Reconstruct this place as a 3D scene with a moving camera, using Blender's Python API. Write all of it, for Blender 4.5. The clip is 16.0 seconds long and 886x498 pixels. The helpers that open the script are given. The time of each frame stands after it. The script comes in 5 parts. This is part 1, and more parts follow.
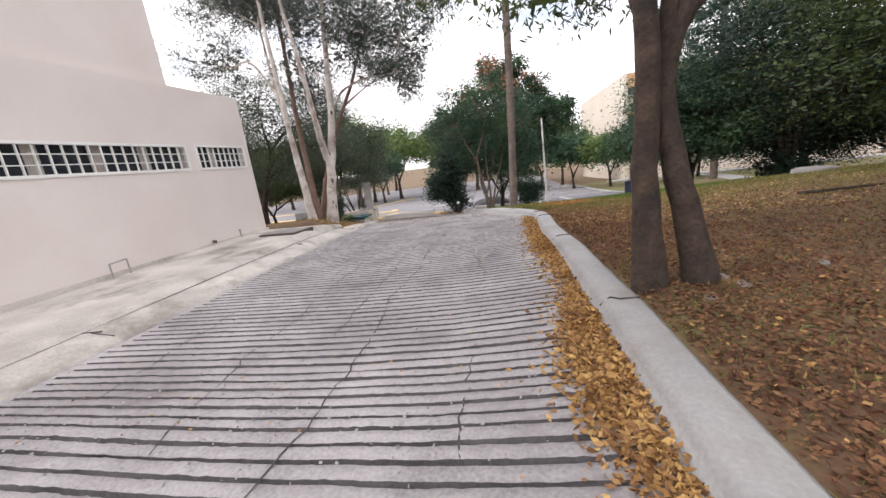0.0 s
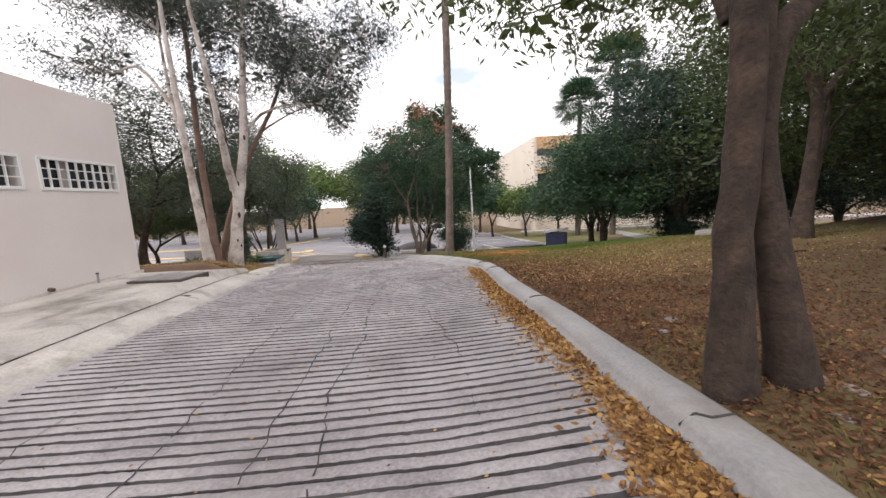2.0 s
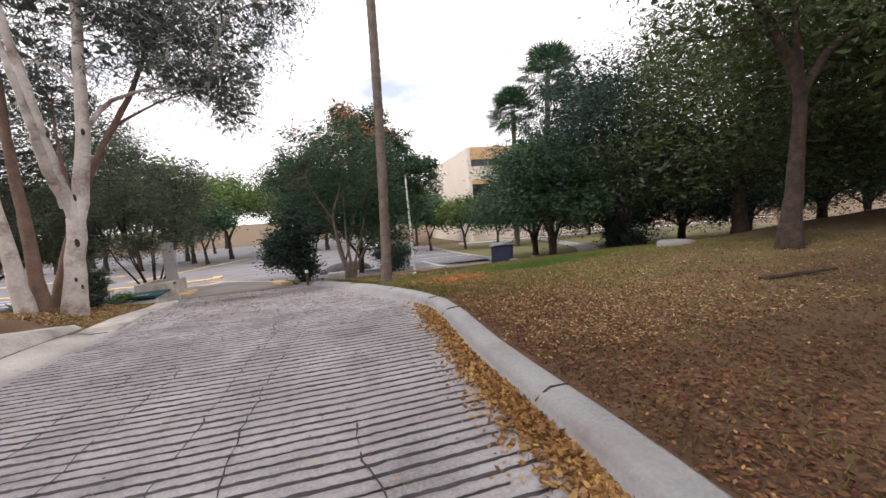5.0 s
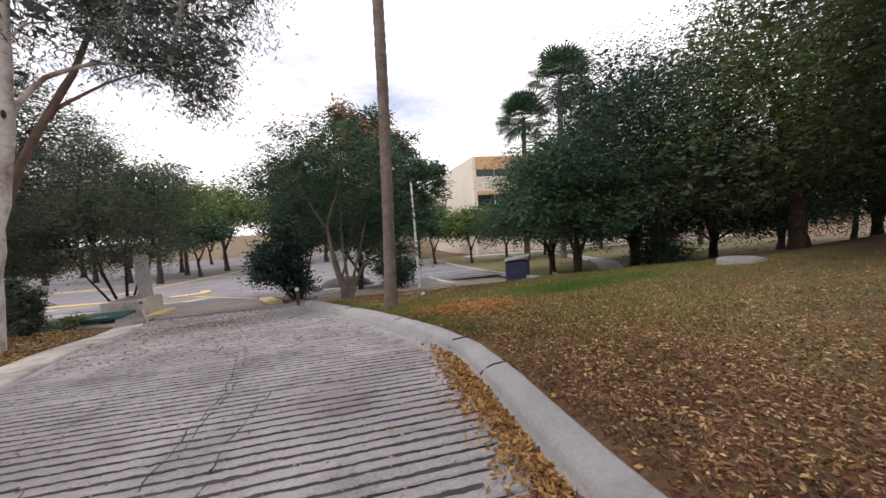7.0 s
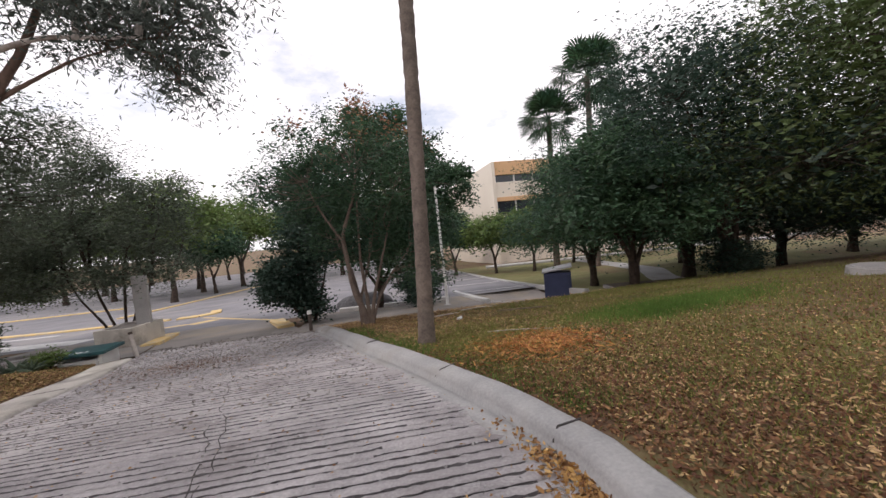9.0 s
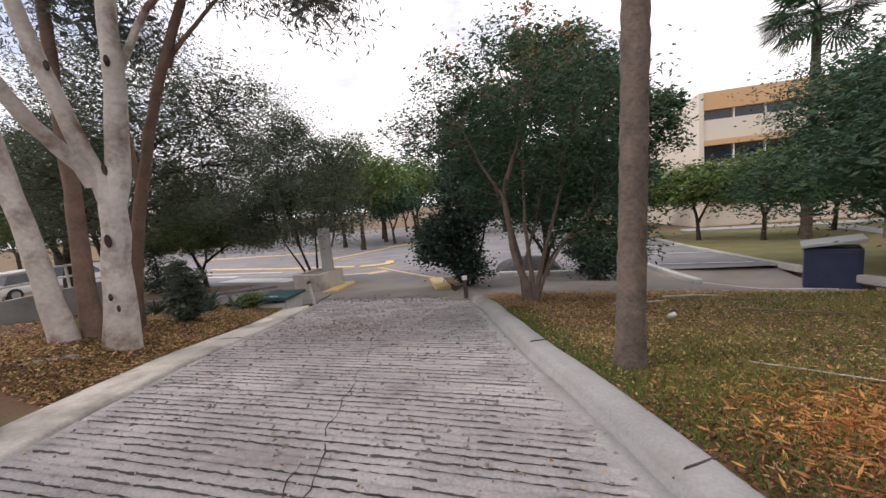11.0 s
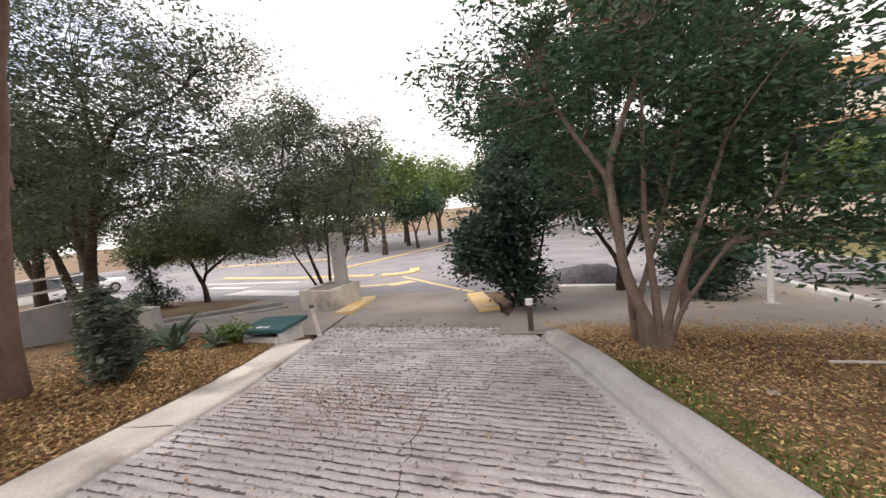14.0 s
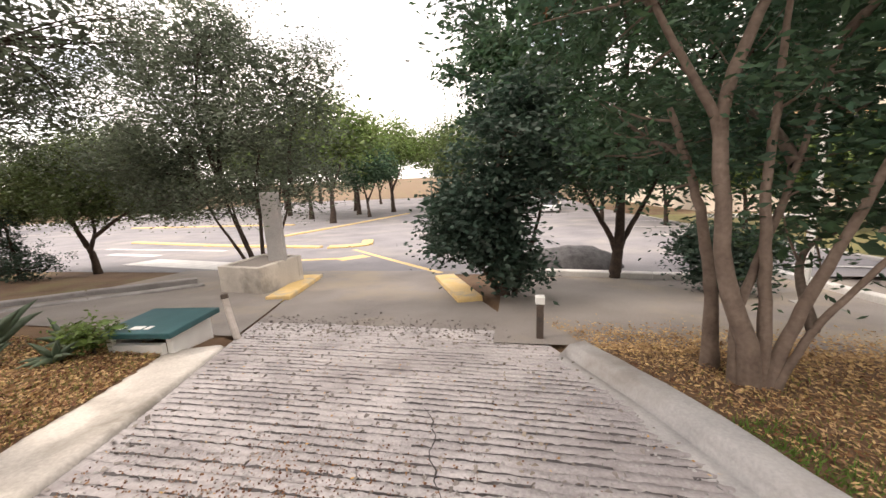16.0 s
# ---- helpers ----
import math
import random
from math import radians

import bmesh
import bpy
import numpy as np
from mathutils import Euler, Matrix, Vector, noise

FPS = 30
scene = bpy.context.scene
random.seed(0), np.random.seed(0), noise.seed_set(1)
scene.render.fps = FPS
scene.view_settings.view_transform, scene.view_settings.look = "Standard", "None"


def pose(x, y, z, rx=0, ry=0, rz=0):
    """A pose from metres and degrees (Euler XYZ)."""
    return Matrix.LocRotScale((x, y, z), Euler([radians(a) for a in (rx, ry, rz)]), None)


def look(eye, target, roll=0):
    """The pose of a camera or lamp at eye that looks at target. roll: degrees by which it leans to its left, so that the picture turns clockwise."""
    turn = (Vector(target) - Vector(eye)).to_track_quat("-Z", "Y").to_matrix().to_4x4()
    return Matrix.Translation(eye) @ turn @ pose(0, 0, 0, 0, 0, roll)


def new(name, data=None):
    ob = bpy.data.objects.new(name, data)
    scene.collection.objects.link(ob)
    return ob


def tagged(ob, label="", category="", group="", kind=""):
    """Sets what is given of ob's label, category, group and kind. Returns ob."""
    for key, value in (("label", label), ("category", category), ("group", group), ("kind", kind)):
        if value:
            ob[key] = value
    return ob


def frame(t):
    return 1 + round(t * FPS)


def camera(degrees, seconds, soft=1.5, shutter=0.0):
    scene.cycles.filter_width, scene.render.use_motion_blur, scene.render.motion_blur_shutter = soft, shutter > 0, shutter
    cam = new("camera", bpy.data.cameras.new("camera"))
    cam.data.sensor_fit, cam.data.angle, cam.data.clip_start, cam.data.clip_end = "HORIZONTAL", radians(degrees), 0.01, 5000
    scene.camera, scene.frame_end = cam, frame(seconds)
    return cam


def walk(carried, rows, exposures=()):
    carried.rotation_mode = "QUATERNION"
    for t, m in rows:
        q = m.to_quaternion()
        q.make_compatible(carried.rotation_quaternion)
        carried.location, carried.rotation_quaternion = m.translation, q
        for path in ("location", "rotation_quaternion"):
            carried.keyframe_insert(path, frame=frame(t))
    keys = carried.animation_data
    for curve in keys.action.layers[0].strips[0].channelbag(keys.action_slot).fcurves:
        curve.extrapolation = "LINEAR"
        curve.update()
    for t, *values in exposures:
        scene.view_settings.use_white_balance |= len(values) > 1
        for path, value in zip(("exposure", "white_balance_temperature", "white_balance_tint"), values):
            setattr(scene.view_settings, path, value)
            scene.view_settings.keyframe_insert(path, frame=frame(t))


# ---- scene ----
cam = camera(101.4, 16.0)
PATH = [
    (0, (0.243, 0.019, 1.533), (-0.172, 1.921, 1.074), -7.2),
    (0.5, (0.03, 0.18, 1.533), (-0.208, 2.151, 1.288), -0.2),
    (1, (-0.16, 0.384, 1.568), (-0.172, 2.367, 1.309), -0.3),
    (1.5, (-0.307, 0.736, 1.537), (-0.162, 2.719, 1.329), -3.4),
    (2, (-0.439, 1.106, 1.555), (-0.375, 3.086, 1.284), -3.0),
    (2.5, (-0.558, 1.434, 1.553), (-0.51, 3.422, 1.343), -2.6),
    (3, (-0.596, 1.781, 1.572), (-0.243, 3.74, 1.378), -3.8),
    (3.5, (-0.505, 2.179, 1.561), (-0.219, 4.136, 1.269), -3.6),
    (4, (-0.501, 2.61, 1.561), (-0.076, 4.55, 1.32), -0.5),
    (4.5, (-0.416, 3.001, 1.548), (-0.011, 4.955, 1.405), -4.5),
    (5, (-0.342, 3.353, 1.588), (0.078, 5.295, 1.36), -4.2),
    (5.2, (-0.355, 3.534, 1.578), (0.03, 5.494, 1.473), -2.9),
    (7.3, (-0.278, 5.545, 1.491), (0.154, 7.49, 1.325), -4.0),
    (7.5, (-0.266, 5.779, 1.46), (0.175, 7.728, 1.396), -4.4),
    (8, (-0.333, 6.208, 1.503), (0.027, 8.171, 1.378), -5.9),
    (8.2, (-0.38, 6.371, 1.509), (-0.015, 8.336, 1.458), -5.8),
    (10.3, (-0.497, 8.311, 1.532), (-0.289, 10.289, 1.321), -4.2),
    (10.5, (-0.511, 8.523, 1.512), (-0.449, 10.515, 1.345), -5.8),
    (11, (-0.58, 9.056, 1.493), (-1.12, 10.965, 1.237), -5.5),
    (11.5, (-0.762, 9.467, 1.461), (-1.415, 11.348, 1.273), -4.3),
    (12, (-0.941, 9.888, 1.435), (-1.67, 11.741, 1.25), -7.2),
    (12.5, (-1.154, 10.305, 1.431), (-1.968, 12.109, 1.145), -9.7),
    (13, (-1.457, 10.668, 1.433), (-2.116, 12.54, 1.186), -5.8),
    (13.5, (-1.62, 11.179, 1.386), (-2.214, 13.082, 1.217), -7.4),
    (14, (-1.881, 11.574, 1.357), (-2.531, 13.451, 1.127), -6.5),
    (14.5, (-2.139, 12.003, 1.351), (-2.63, 13.919, 1.058), -4.6),
    (15, (-2.351, 12.517, 1.243), (-2.797, 14.446, 0.964), -6.2),
    (15.5, (-2.649, 12.928, 1.197), (-3.138, 14.822, 0.779), -5.0),
    (16, (-2.916, 13.352, 1.171), (-3.304, 15.271, 0.766), -2.8),
]
EXPOSURES = ((0, 0.6, 6400, 14), (2, 0.45, 6500, 15), (5, 0.34, 6500, 16), (7.5, 0.08, 6450, 16), (10.4, 0.0, 6500, 16), (11.5, 0.2, 6600, 16), (13.5, 0.62, 6700, 15), (16, 1.06, 7300, 16))
walk(cam, [(t, look(eye, target, roll)) for t, eye, target, roll in PATH], EXPOSURES)

# ---- world and light ----
SUN_ELEV, SUN_AZ = radians(48), radians(250)
world = bpy.data.worlds.new("world")
scene.world = world
world.use_nodes = True
wn, wl = world.node_tree.nodes, world.node_tree.links
bg = wn["Background"]
sky = wn.new("ShaderNodeTexSky")
sky.sky_type, sky.sun_disc = "NISHITA", False
sky.sun_elevation, sky.sun_rotation = SUN_ELEV, SUN_AZ
dim = wn.new("ShaderNodeVectorMath")
dim.operation = "SCALE"
dim.inputs["Scale"].default_value = 0.15
wl.new(sky.outputs["Color"], dim.inputs[0])
wtex = wn.new("ShaderNodeTexCoord")
wmap = wn.new("ShaderNodeMapping")
wmap.inputs["Scale"].default_value = (1, 1, 2.2)
wmap.inputs["Location"].default_value = (0.35, 0.1, 0.2)
wmap.inputs["Rotation"].default_value = (0, 0, radians(-95))
wl.new(wtex.outputs["Generated"], wmap.inputs["Vector"])
wnoise = wn.new("ShaderNodeTexNoise")
wnoise.inputs["Scale"].default_value, wnoise.inputs["Detail"].default_value = 1.7, 7
wnoise.inputs["Roughness"].default_value = 0.6
wl.new(wmap.outputs["Vector"], wnoise.inputs["Vector"])
wramp = wn.new("ShaderNodeValToRGB")
wramp.color_ramp.elements[0].position, wramp.color_ramp.elements[0].color = 0.34, (0.35, 0.35, 0.35, 1)
wramp.color_ramp.elements[1].position, wramp.color_ramp.elements[1].color = 0.47, (1, 1, 1, 1)
wl.new(wnoise.outputs["Fac"], wramp.inputs["Fac"])
wmix = wn.new("ShaderNodeMixRGB")
wl.new(wramp.outputs["Color"], wmix.inputs["Fac"])
wl.new(dim.outputs["Vector"], wmix.inputs["Color1"])
wmix.inputs["Color2"].default_value = (1.22, 1.2, 1.2, 1)
wl.new(wmix.outputs["Color"], bg.inputs["Color"])
bg.inputs["Strength"].default_value = 1.0

sun = new("sun", bpy.data.lights.new("sun", "SUN"))
sun.data.energy, sun.data.angle, sun.data.color = 1.3, radians(14), (1.0, 0.94, 0.86)
sun.matrix_world = look((0, 0, 30), (30 * -math.sin(SUN_AZ), 30 * -math.cos(SUN_AZ), 30 - 30 * math.tan(SUN_ELEV)))


# ---- materials ----
def material(name, colour, second, scale=4.0, rough=0.85, bump=0.3, fine=60.0, metal=0.0, stain=None, stain_scale=0.6, random_by="none", spread=0.0, translucent=0.0):
    """A two-scale surface: broad stains, fine grain and relief."""
    m = bpy.data.materials.new(name)
    m.use_nodes = True
    n, l = m.node_tree.nodes, m.node_tree.links
    shader, out = n["Principled BSDF"], n["Material Output"]
    shader.inputs["Roughness"].default_value, shader.inputs["Metallic"].default_value = rough, metal
    tex = n.new("ShaderNodeTexCoord")
    broad, grain = n.new("ShaderNodeTexNoise"), n.new("ShaderNodeTexNoise")
    broad.inputs["Scale"].default_value, broad.inputs["Detail"].default_value = scale, 5
    grain.inputs["Scale"].default_value, grain.inputs["Detail"].default_value = fine, 4
    l.new(tex.outputs["Object"], broad.inputs["Vector"])
    l.new(tex.outputs["Object"], grain.inputs["Vector"])
    add = n.new("ShaderNodeMath")
    add.operation = "MULTIPLY_ADD"
    add.inputs[1].default_value = 0.6
    l.new(grain.outputs["Fac"], add.inputs[0])
    l.new(broad.outputs["Fac"], add.inputs[2])
    ramp = n.new("ShaderNodeMapRange")
    ramp.inputs[1].default_value, ramp.inputs[2].default_value = 0.55, 1.05
    l.new(add.outputs["Value"], ramp.inputs[0])
    mix = n.new("ShaderNodeMixRGB")
    mix.inputs["Color1"].default_value, mix.inputs["Color2"].default_value = (*colour, 1), (*second, 1)
    l.new(ramp.outputs[0], mix.inputs["Fac"])
    last = mix.outputs["Color"]
    if stain:
        spots = n.new("ShaderNodeTexNoise")
        spots.inputs["Scale"].default_value, spots.inputs["Detail"].default_value = stain_scale, 7
        spots.inputs["Roughness"].default_value = 0.65
        l.new(tex.outputs["Object"], spots.inputs["Vector"])
        cut = n.new("ShaderNodeMapRange")
        cut.inputs[1].default_value, cut.inputs[2].default_value = 0.5, 0.68
        l.new(spots.outputs["Fac"], cut.inputs[0])
        over = n.new("ShaderNodeMixRGB")
        over.inputs["Color2"].default_value = (*stain, 1)
        l.new(cut.outputs[0], over.inputs["Fac"])
        l.new(last, over.inputs["Color1"])
        last = over.outputs["Color"]
    if random_by != "none":
        hsv = n.new("ShaderNodeHueSaturation")
        if random_by == "island":
            pick = n.new("ShaderNodeNewGeometry").outputs["Random Per Island"]
        else:
            pick = n.new("ShaderNodeObjectInfo").outputs["Random"]
        value = n.new("ShaderNodeMapRange")
        value.inputs[3].default_value, value.inputs[4].default_value = 1 - spread, 1 + spread
        l.new(pick, value.inputs[0])
        l.new(value.outputs[0], hsv.inputs["Value"])
        hue = n.new("ShaderNodeMapRange")
        hue.inputs[3].default_value, hue.inputs[4].default_value = 0.485, 0.515
        l.new(pick, hue.inputs[0])
        l.new(hue.outputs[0], hsv.inputs["Hue"])
        l.new(last, hsv.inputs["Color"])
        last = hsv.outputs["Color"]
    l.new(last, shader.inputs["Base Color"])
    if bump:
        b = n.new("ShaderNodeBump")
        b.inputs["Strength"].default_value, b.inputs["Distance"].default_value = bump, 0.02
        l.new(add.outputs["Value"], b.inputs["Height"])
        l.new(b.outputs["Normal"], shader.inputs["Normal"])
    if translucent:
        tr = n.new("ShaderNodeBsdfTranslucent")
        l.new(last, tr.inputs["Color"])
        both = n.new("ShaderNodeMixShader")
        both.inputs["Fac"].default_value = translucent
        l.new(shader.outputs["BSDF"], both.inputs[1])
        l.new(tr.outputs["BSDF"], both.inputs[2])
        l.new(both.outputs["Shader"], out.inputs["Surface"])
    return m


def leaf_material(name, colour, second, spread=0.45):
    return material(name, colour, second, 0.7, 0.55, 0, 9, random_by="island", spread=spread, translucent=0.3)


M_ROAD = material("ridged_concrete", (0.28, 0.26, 0.263), (0.6, 0.565, 0.565), 1.6, 0.8, 0.5, 45, stain=(0.24, 0.215, 0.215), stain_scale=0.8)
# dark grit, with the shade of the grooves put into its colour
M_GROOVE = material("groove_grit_and_shade", (0.05, 0.046, 0.048), (0.13, 0.12, 0.12), 3, 0.95, 0.5, 60)
M_CRACK = material("crack_dirt", (0.05, 0.045, 0.045), (0.1, 0.09, 0.085), 8, 0.95, 0.2, 60)
M_KERB = material("kerb_concrete", (0.33, 0.325, 0.325), (0.5, 0.49, 0.48), 2.2, 0.85, 0.35, 40, stain=(0.3, 0.28, 0.26), stain_scale=1.1)
M_GUTTER = material("gutter_concrete", (0.26, 0.25, 0.25), (0.4, 0.385, 0.375), 2.0, 0.85, 0.35, 40, stain=(0.2, 0.19, 0.18), stain_scale=1.4)
M_PAVE = material("pale_pavement", (0.44, 0.41, 0.37), (0.7, 0.66, 0.6), 1.4, 0.85, 0.4, 35, stain=(0.27, 0.245, 0.21), stain_scale=1.0)
M_EARTH = material("dry_earth_and_grass", (0.11, 0.062, 0.036), (0.2, 0.125, 0.07), 1.3, 0.95, 0.9, 30, stain=(0.165, 0.16, 0.06), stain_scale=0.33)
M_ASPHALT = material("worn_asphalt", (0.17, 0.165, 0.18), (0.27, 0.26, 0.275), 0.6, 0.9, 0.3, 50, stain=(0.32, 0.30, 0.29), stain_scale=0.25)
M_TRACK = material("dusty_asphalt", (0.20, 0.18, 0.17), (0.31, 0.28, 0.26), 0.8, 0.92, 0.3, 50, stain=(0.33, 0.28, 0.22), stain_scale=0.5)
M_WALL = material("cream_plaster", (0.68, 0.62, 0.585), (0.76, 0.70, 0.665), 0.7, 0.8, 0.12, 70, stain=(0.70, 0.625, 0.585), stain_scale=0.5)
M_WALL2 = material("ivory_plaster", (0.72, 0.64, 0.54), (0.8, 0.72, 0.62), 0.3, 0.8, 0.1, 40)
M_ORANGE = material("apricot_plaster", (0.62, 0.38, 0.2), (0.7, 0.44, 0.25), 0.3, 0.8, 0.1, 40)
M_WHITE = material("white_paint", (0.74, 0.74, 0.72), (0.82, 0.82, 0.8), 5, 0.5, 0.1, 60)
M_LINE = material("worn_white_line", (0.5, 0.49, 0.48), (0.72, 0.71, 0.69), 3, 0.8, 0.2, 30)
M_YELLOW = material("worn_yellow_paint", (0.66, 0.45, 0.17), (0.76, 0.57, 0.28), 3, 0.75, 0.2, 30, stain=(0.5, 0.42, 0.3), stain_scale=2.5)
M_GLASS = material("dark_window_glass", (0.02, 0.025, 0.035), (0.05, 0.055, 0.065), 2, 0.08, 0, 10)
M_CURTAIN = material("grey_curtain", (0.42, 0.38, 0.36), (0.55, 0.5, 0.47), 6, 0.9, 0.2, 30)
M_STEEL = material("galvanised_steel", (0.3, 0.29, 0.28), (0.45, 0.44, 0.42), 6, 0.45, 0.1, 50, metal=0.7)
M_DARKSTEEL = material("rusty_dark_steel", (0.05, 0.04, 0.035), (0.11, 0.08, 0.06), 5, 0.7, 0.3, 40)
M_TEAL = material("teal_painted_lid", (0.02, 0.075, 0.085), (0.035, 0.11, 0.12), 4, 0.45, 0.1, 40)
M_BLUE = material("dark_blue_cabinet", (0.02, 0.028, 0.07), (0.035, 0.045, 0.1), 3, 0.5, 0.1, 40)
M_GREYLID = material("grey_cabinet_top", (0.3, 0.31, 0.34), (0.42, 0.43, 0.46), 3, 0.6, 0.1, 40)
M_BARK_PALE = material("pale_eucalyptus_bark", (0.46, 0.41, 0.375), (0.72, 0.67, 0.62), 2.5, 0.85, 0.5, 18, stain=(0.2, 0.135, 0.105), stain_scale=1.9)
M_BARK_BROWN = material("brown_peeling_bark", (0.13, 0.085, 0.065), (0.24, 0.16, 0.125), 3, 0.9, 0.8, 22)
M_BARK_DARK = material("dark_rough_bark", (0.028, 0.02, 0.016), (0.095, 0.066, 0.05), 7, 0.95, 1.0, 34, stain=(0.03, 0.024, 0.02), stain_scale=3.0)
M_BARK_MID = material("grey_brown_bark", (0.13, 0.095, 0.075), (0.24, 0.185, 0.15), 5, 0.92, 0.9, 26)
M_BARK_PALM = material("grey_palm_bark", (0.1, 0.08, 0.068), (0.23, 0.185, 0.155), 6, 0.95, 1.0, 30)
M_KNOT = material("dark_bark_knot", (0.035, 0.022, 0.018), (0.09, 0.06, 0.045), 9, 0.95, 0.8, 30)
M_LEAF_EUC = leaf_material("grey_green_leaves", (0.075, 0.1, 0.085), (0.15, 0.175, 0.15))
M_LEAF_DARK = leaf_material("dark_green_leaves", (0.025, 0.07, 0.045), (0.075, 0.14, 0.06))
M_LEAF_OLIVE = leaf_material("olive_green_leaves", (0.05, 0.08, 0.03), (0.12, 0.16, 0.05))
M_LEAF_BRIGHT = leaf_material("bright_green_leaves", (0.085, 0.14, 0.035), (0.16, 0.22, 0.06))
M_LEAF_GREY = leaf_material("dusty_grey_leaves", (0.06, 0.085, 0.055), (0.145, 0.175, 0.12))
M_LEAF_BLACK = leaf_material("deep_green_leaves", (0.022, 0.048, 0.036), (0.05, 0.09, 0.06))
M_LEAF_RUST = leaf_material("rusty_dry_leaves", (0.3, 0.13, 0.07), (0.42, 0.2, 0.11))
M_LEAF_SPINY = leaf_material("spiny_shrub_leaves", (0.06, 0.085, 0.06), (0.12, 0.15, 0.11))
M_AGAVE = leaf_material("grey_green_succulent", (0.08, 0.12, 0.08), (0.15, 0.2, 0.13), 0.25)
M_LITTER = material("brown_leaf_litter", (0.11, 0.048, 0.024), (0.26, 0.125, 0.062), 3, 0.9, 0, 20, random_by="island", spread=0.5)
M_LITTER_Y = material("yellow_leaf_litter", (0.33, 0.17, 0.055), (0.52, 0.31, 0.13), 3, 0.9, 0, 20, random_by="island", spread=0.55)
M_GRASS = material("grass_blades", (0.13, 0.165, 0.035), (0.27, 0.26, 0.075), 0.8, 0.8, 0, 6, random_by="island", spread=0.35, translucent=0.2)
M_GRAVEL = material("dark_gravel", (0.07, 0.07, 0.075), (0.16, 0.155, 0.16), 6, 0.95, 1.0, 30)
M_CARW = material("white_car_paint", (0.75, 0.76, 0.78), (0.8, 0.81, 0.82), 2, 0.25, 0, 20)
M_RUBBER = material("black_rubber", (0.015, 0.015, 0.016), (0.03, 0.03, 0.03), 8, 0.8, 0.2, 50)


# ---- building tools ----
def part(name, bm, mat, parent=None, label="", smooth=False):
    me = bpy.data.meshes.new(name)
    if smooth:
        for f in bm.faces:
            f.smooth = True
    bm.to_mesh(me)
    bm.free()
    me.materials.append(mat)
    ob = new(name, me)
    if parent:
        ob.parent = parent
    if label:
        ob["label"] = label
    return ob


def grid_mesh(name, verts, faces, mat, parent=None, label="", smooth=False):
    """A mesh object from number arrays; faces all have the same count of corners."""
    verts, faces = np.asarray(verts, np.float32), np.asarray(faces, np.int32)
    me = bpy.data.meshes.new(name)
    k = faces.shape[1]
    me.vertices.add(len(verts))
    me.vertices.foreach_set("co", verts.ravel())
    me.loops.add(faces.size)
    me.loops.foreach_set("vertex_index", faces.ravel())
    me.polygons.add(len(faces))
    me.polygons.foreach_set("loop_start", np.arange(0, faces.size, k, dtype=np.int32))
    me.polygons.foreach_set("loop_total", np.full(len(faces), k, np.int32))
    if smooth:
        me.polygons.foreach_set("use_smooth", np.ones(len(faces), bool))
    me.update(calc_edges=True)
    me.materials.append(mat)
    ob = new(name, me)
    if parent:
        ob.parent = parent
    if label:
        ob["label"] = label
    return ob


def thing(name, x, y, z, label, category, group="", kind="", turn=0.0):
    ob = new(name)
    ob.empty_display_size = 0.1
    ob.matrix_world = pose(x, y, z, 0, 0, turn)
    return tagged(ob, label, category, group, kind)


def box(x0, x1, y0, y1, z0, z1, bevel=0.0, bm=None):
    own = bm is None
    bm = bmesh.new() if own else bm
    made = bmesh.ops.create_cube(bm, size=1, matrix=Matrix.LocRotScale(((x0 + x1) / 2, (y0 + y1) / 2, (z0 + z1) / 2), None, (x1 - x0, y1 - y0, z1 - z0)))
    if bevel:
        edges = list({e for v in made["verts"] for e in v.link_edges})
        bmesh.ops.bevel(bm, geom=edges, offset=bevel, segments=2, affect="EDGES", profile=0.6)
    return bm


def rod(a, b, r, r2=None, sides=10, bm=None):
    bm = bm or bmesh.new()
    a, b = Vector(a), Vector(b)
    m = Matrix.Translation((a + b) / 2) @ (b - a).to_track_quat("Z", "Y").to_matrix().to_4x4()
    bmesh.ops.create_cone(bm, cap_ends=True, segments=sides, radius1=r, radius2=r if r2 is None else r2, depth=(b - a).length, matrix=m)
    return bm


def smoothed(t):
    t = np.clip(t, 0, 1)
    return t * t * (3 - 2 * t)


# ---- the lie of the land ----
Y_PROF = (-200, 0, 6, 9, 12, 15, 18, 20, 24, 30, 60, 120, 400)
Z_PROF = (0, 0, 0.0, -0.06, -0.28, -0.64, -1.04, -1.27, -1.6, -2.0, -3.6, -5.5, -8)


def profile(y):
    """Height of the road along its run, with the bends rounded."""
    y = np.asarray(y, float)
    return sum(np.interp(y + d, Y_PROF, Z_PROF) for d in (-1.2, -0.6, 0, 0.6, 1.2)) / 5


def right_edge(y):
    return np.interp(y, (-40, 1, 2, 3, 5, 6.7, 8.2, 9.1, 10.0, 10.6, 11.4, 12.2, 13.2, 14.1, 15.6, 16.4, 17.5, 20, 22.1), (0.86, 0.85, 0.82, 0.79, 0.73, 0.63, 0.63, 0.62, 0.42, 0.2, -0.1, -0.42, -0.84, -1.15, -1.65, -1.92, -2.4, -3.55, -4.5))


def bank(y):
    """How far the driveway's right edge is tipped up."""
    return np.interp(y, (-20, 0, 2.9, 5.4, 7.5, 10), (0.2, 0.23, 0.23, 0.13, 0.06, 0.0))


def lip(y):
    return profile(y) + bank(y)


def left_edge(y):
    return np.interp(y, (-40, 2.0, 4.6, 7.9, 10.6, 11.6, 13, 14.7, 15.6, 17.2, 20, 22), (-4.2, -4.22, -4.34, -4.5, -4.74, -5.03, -5.44, -5.76, -6.05, -6.7, -7.7, -8.3))


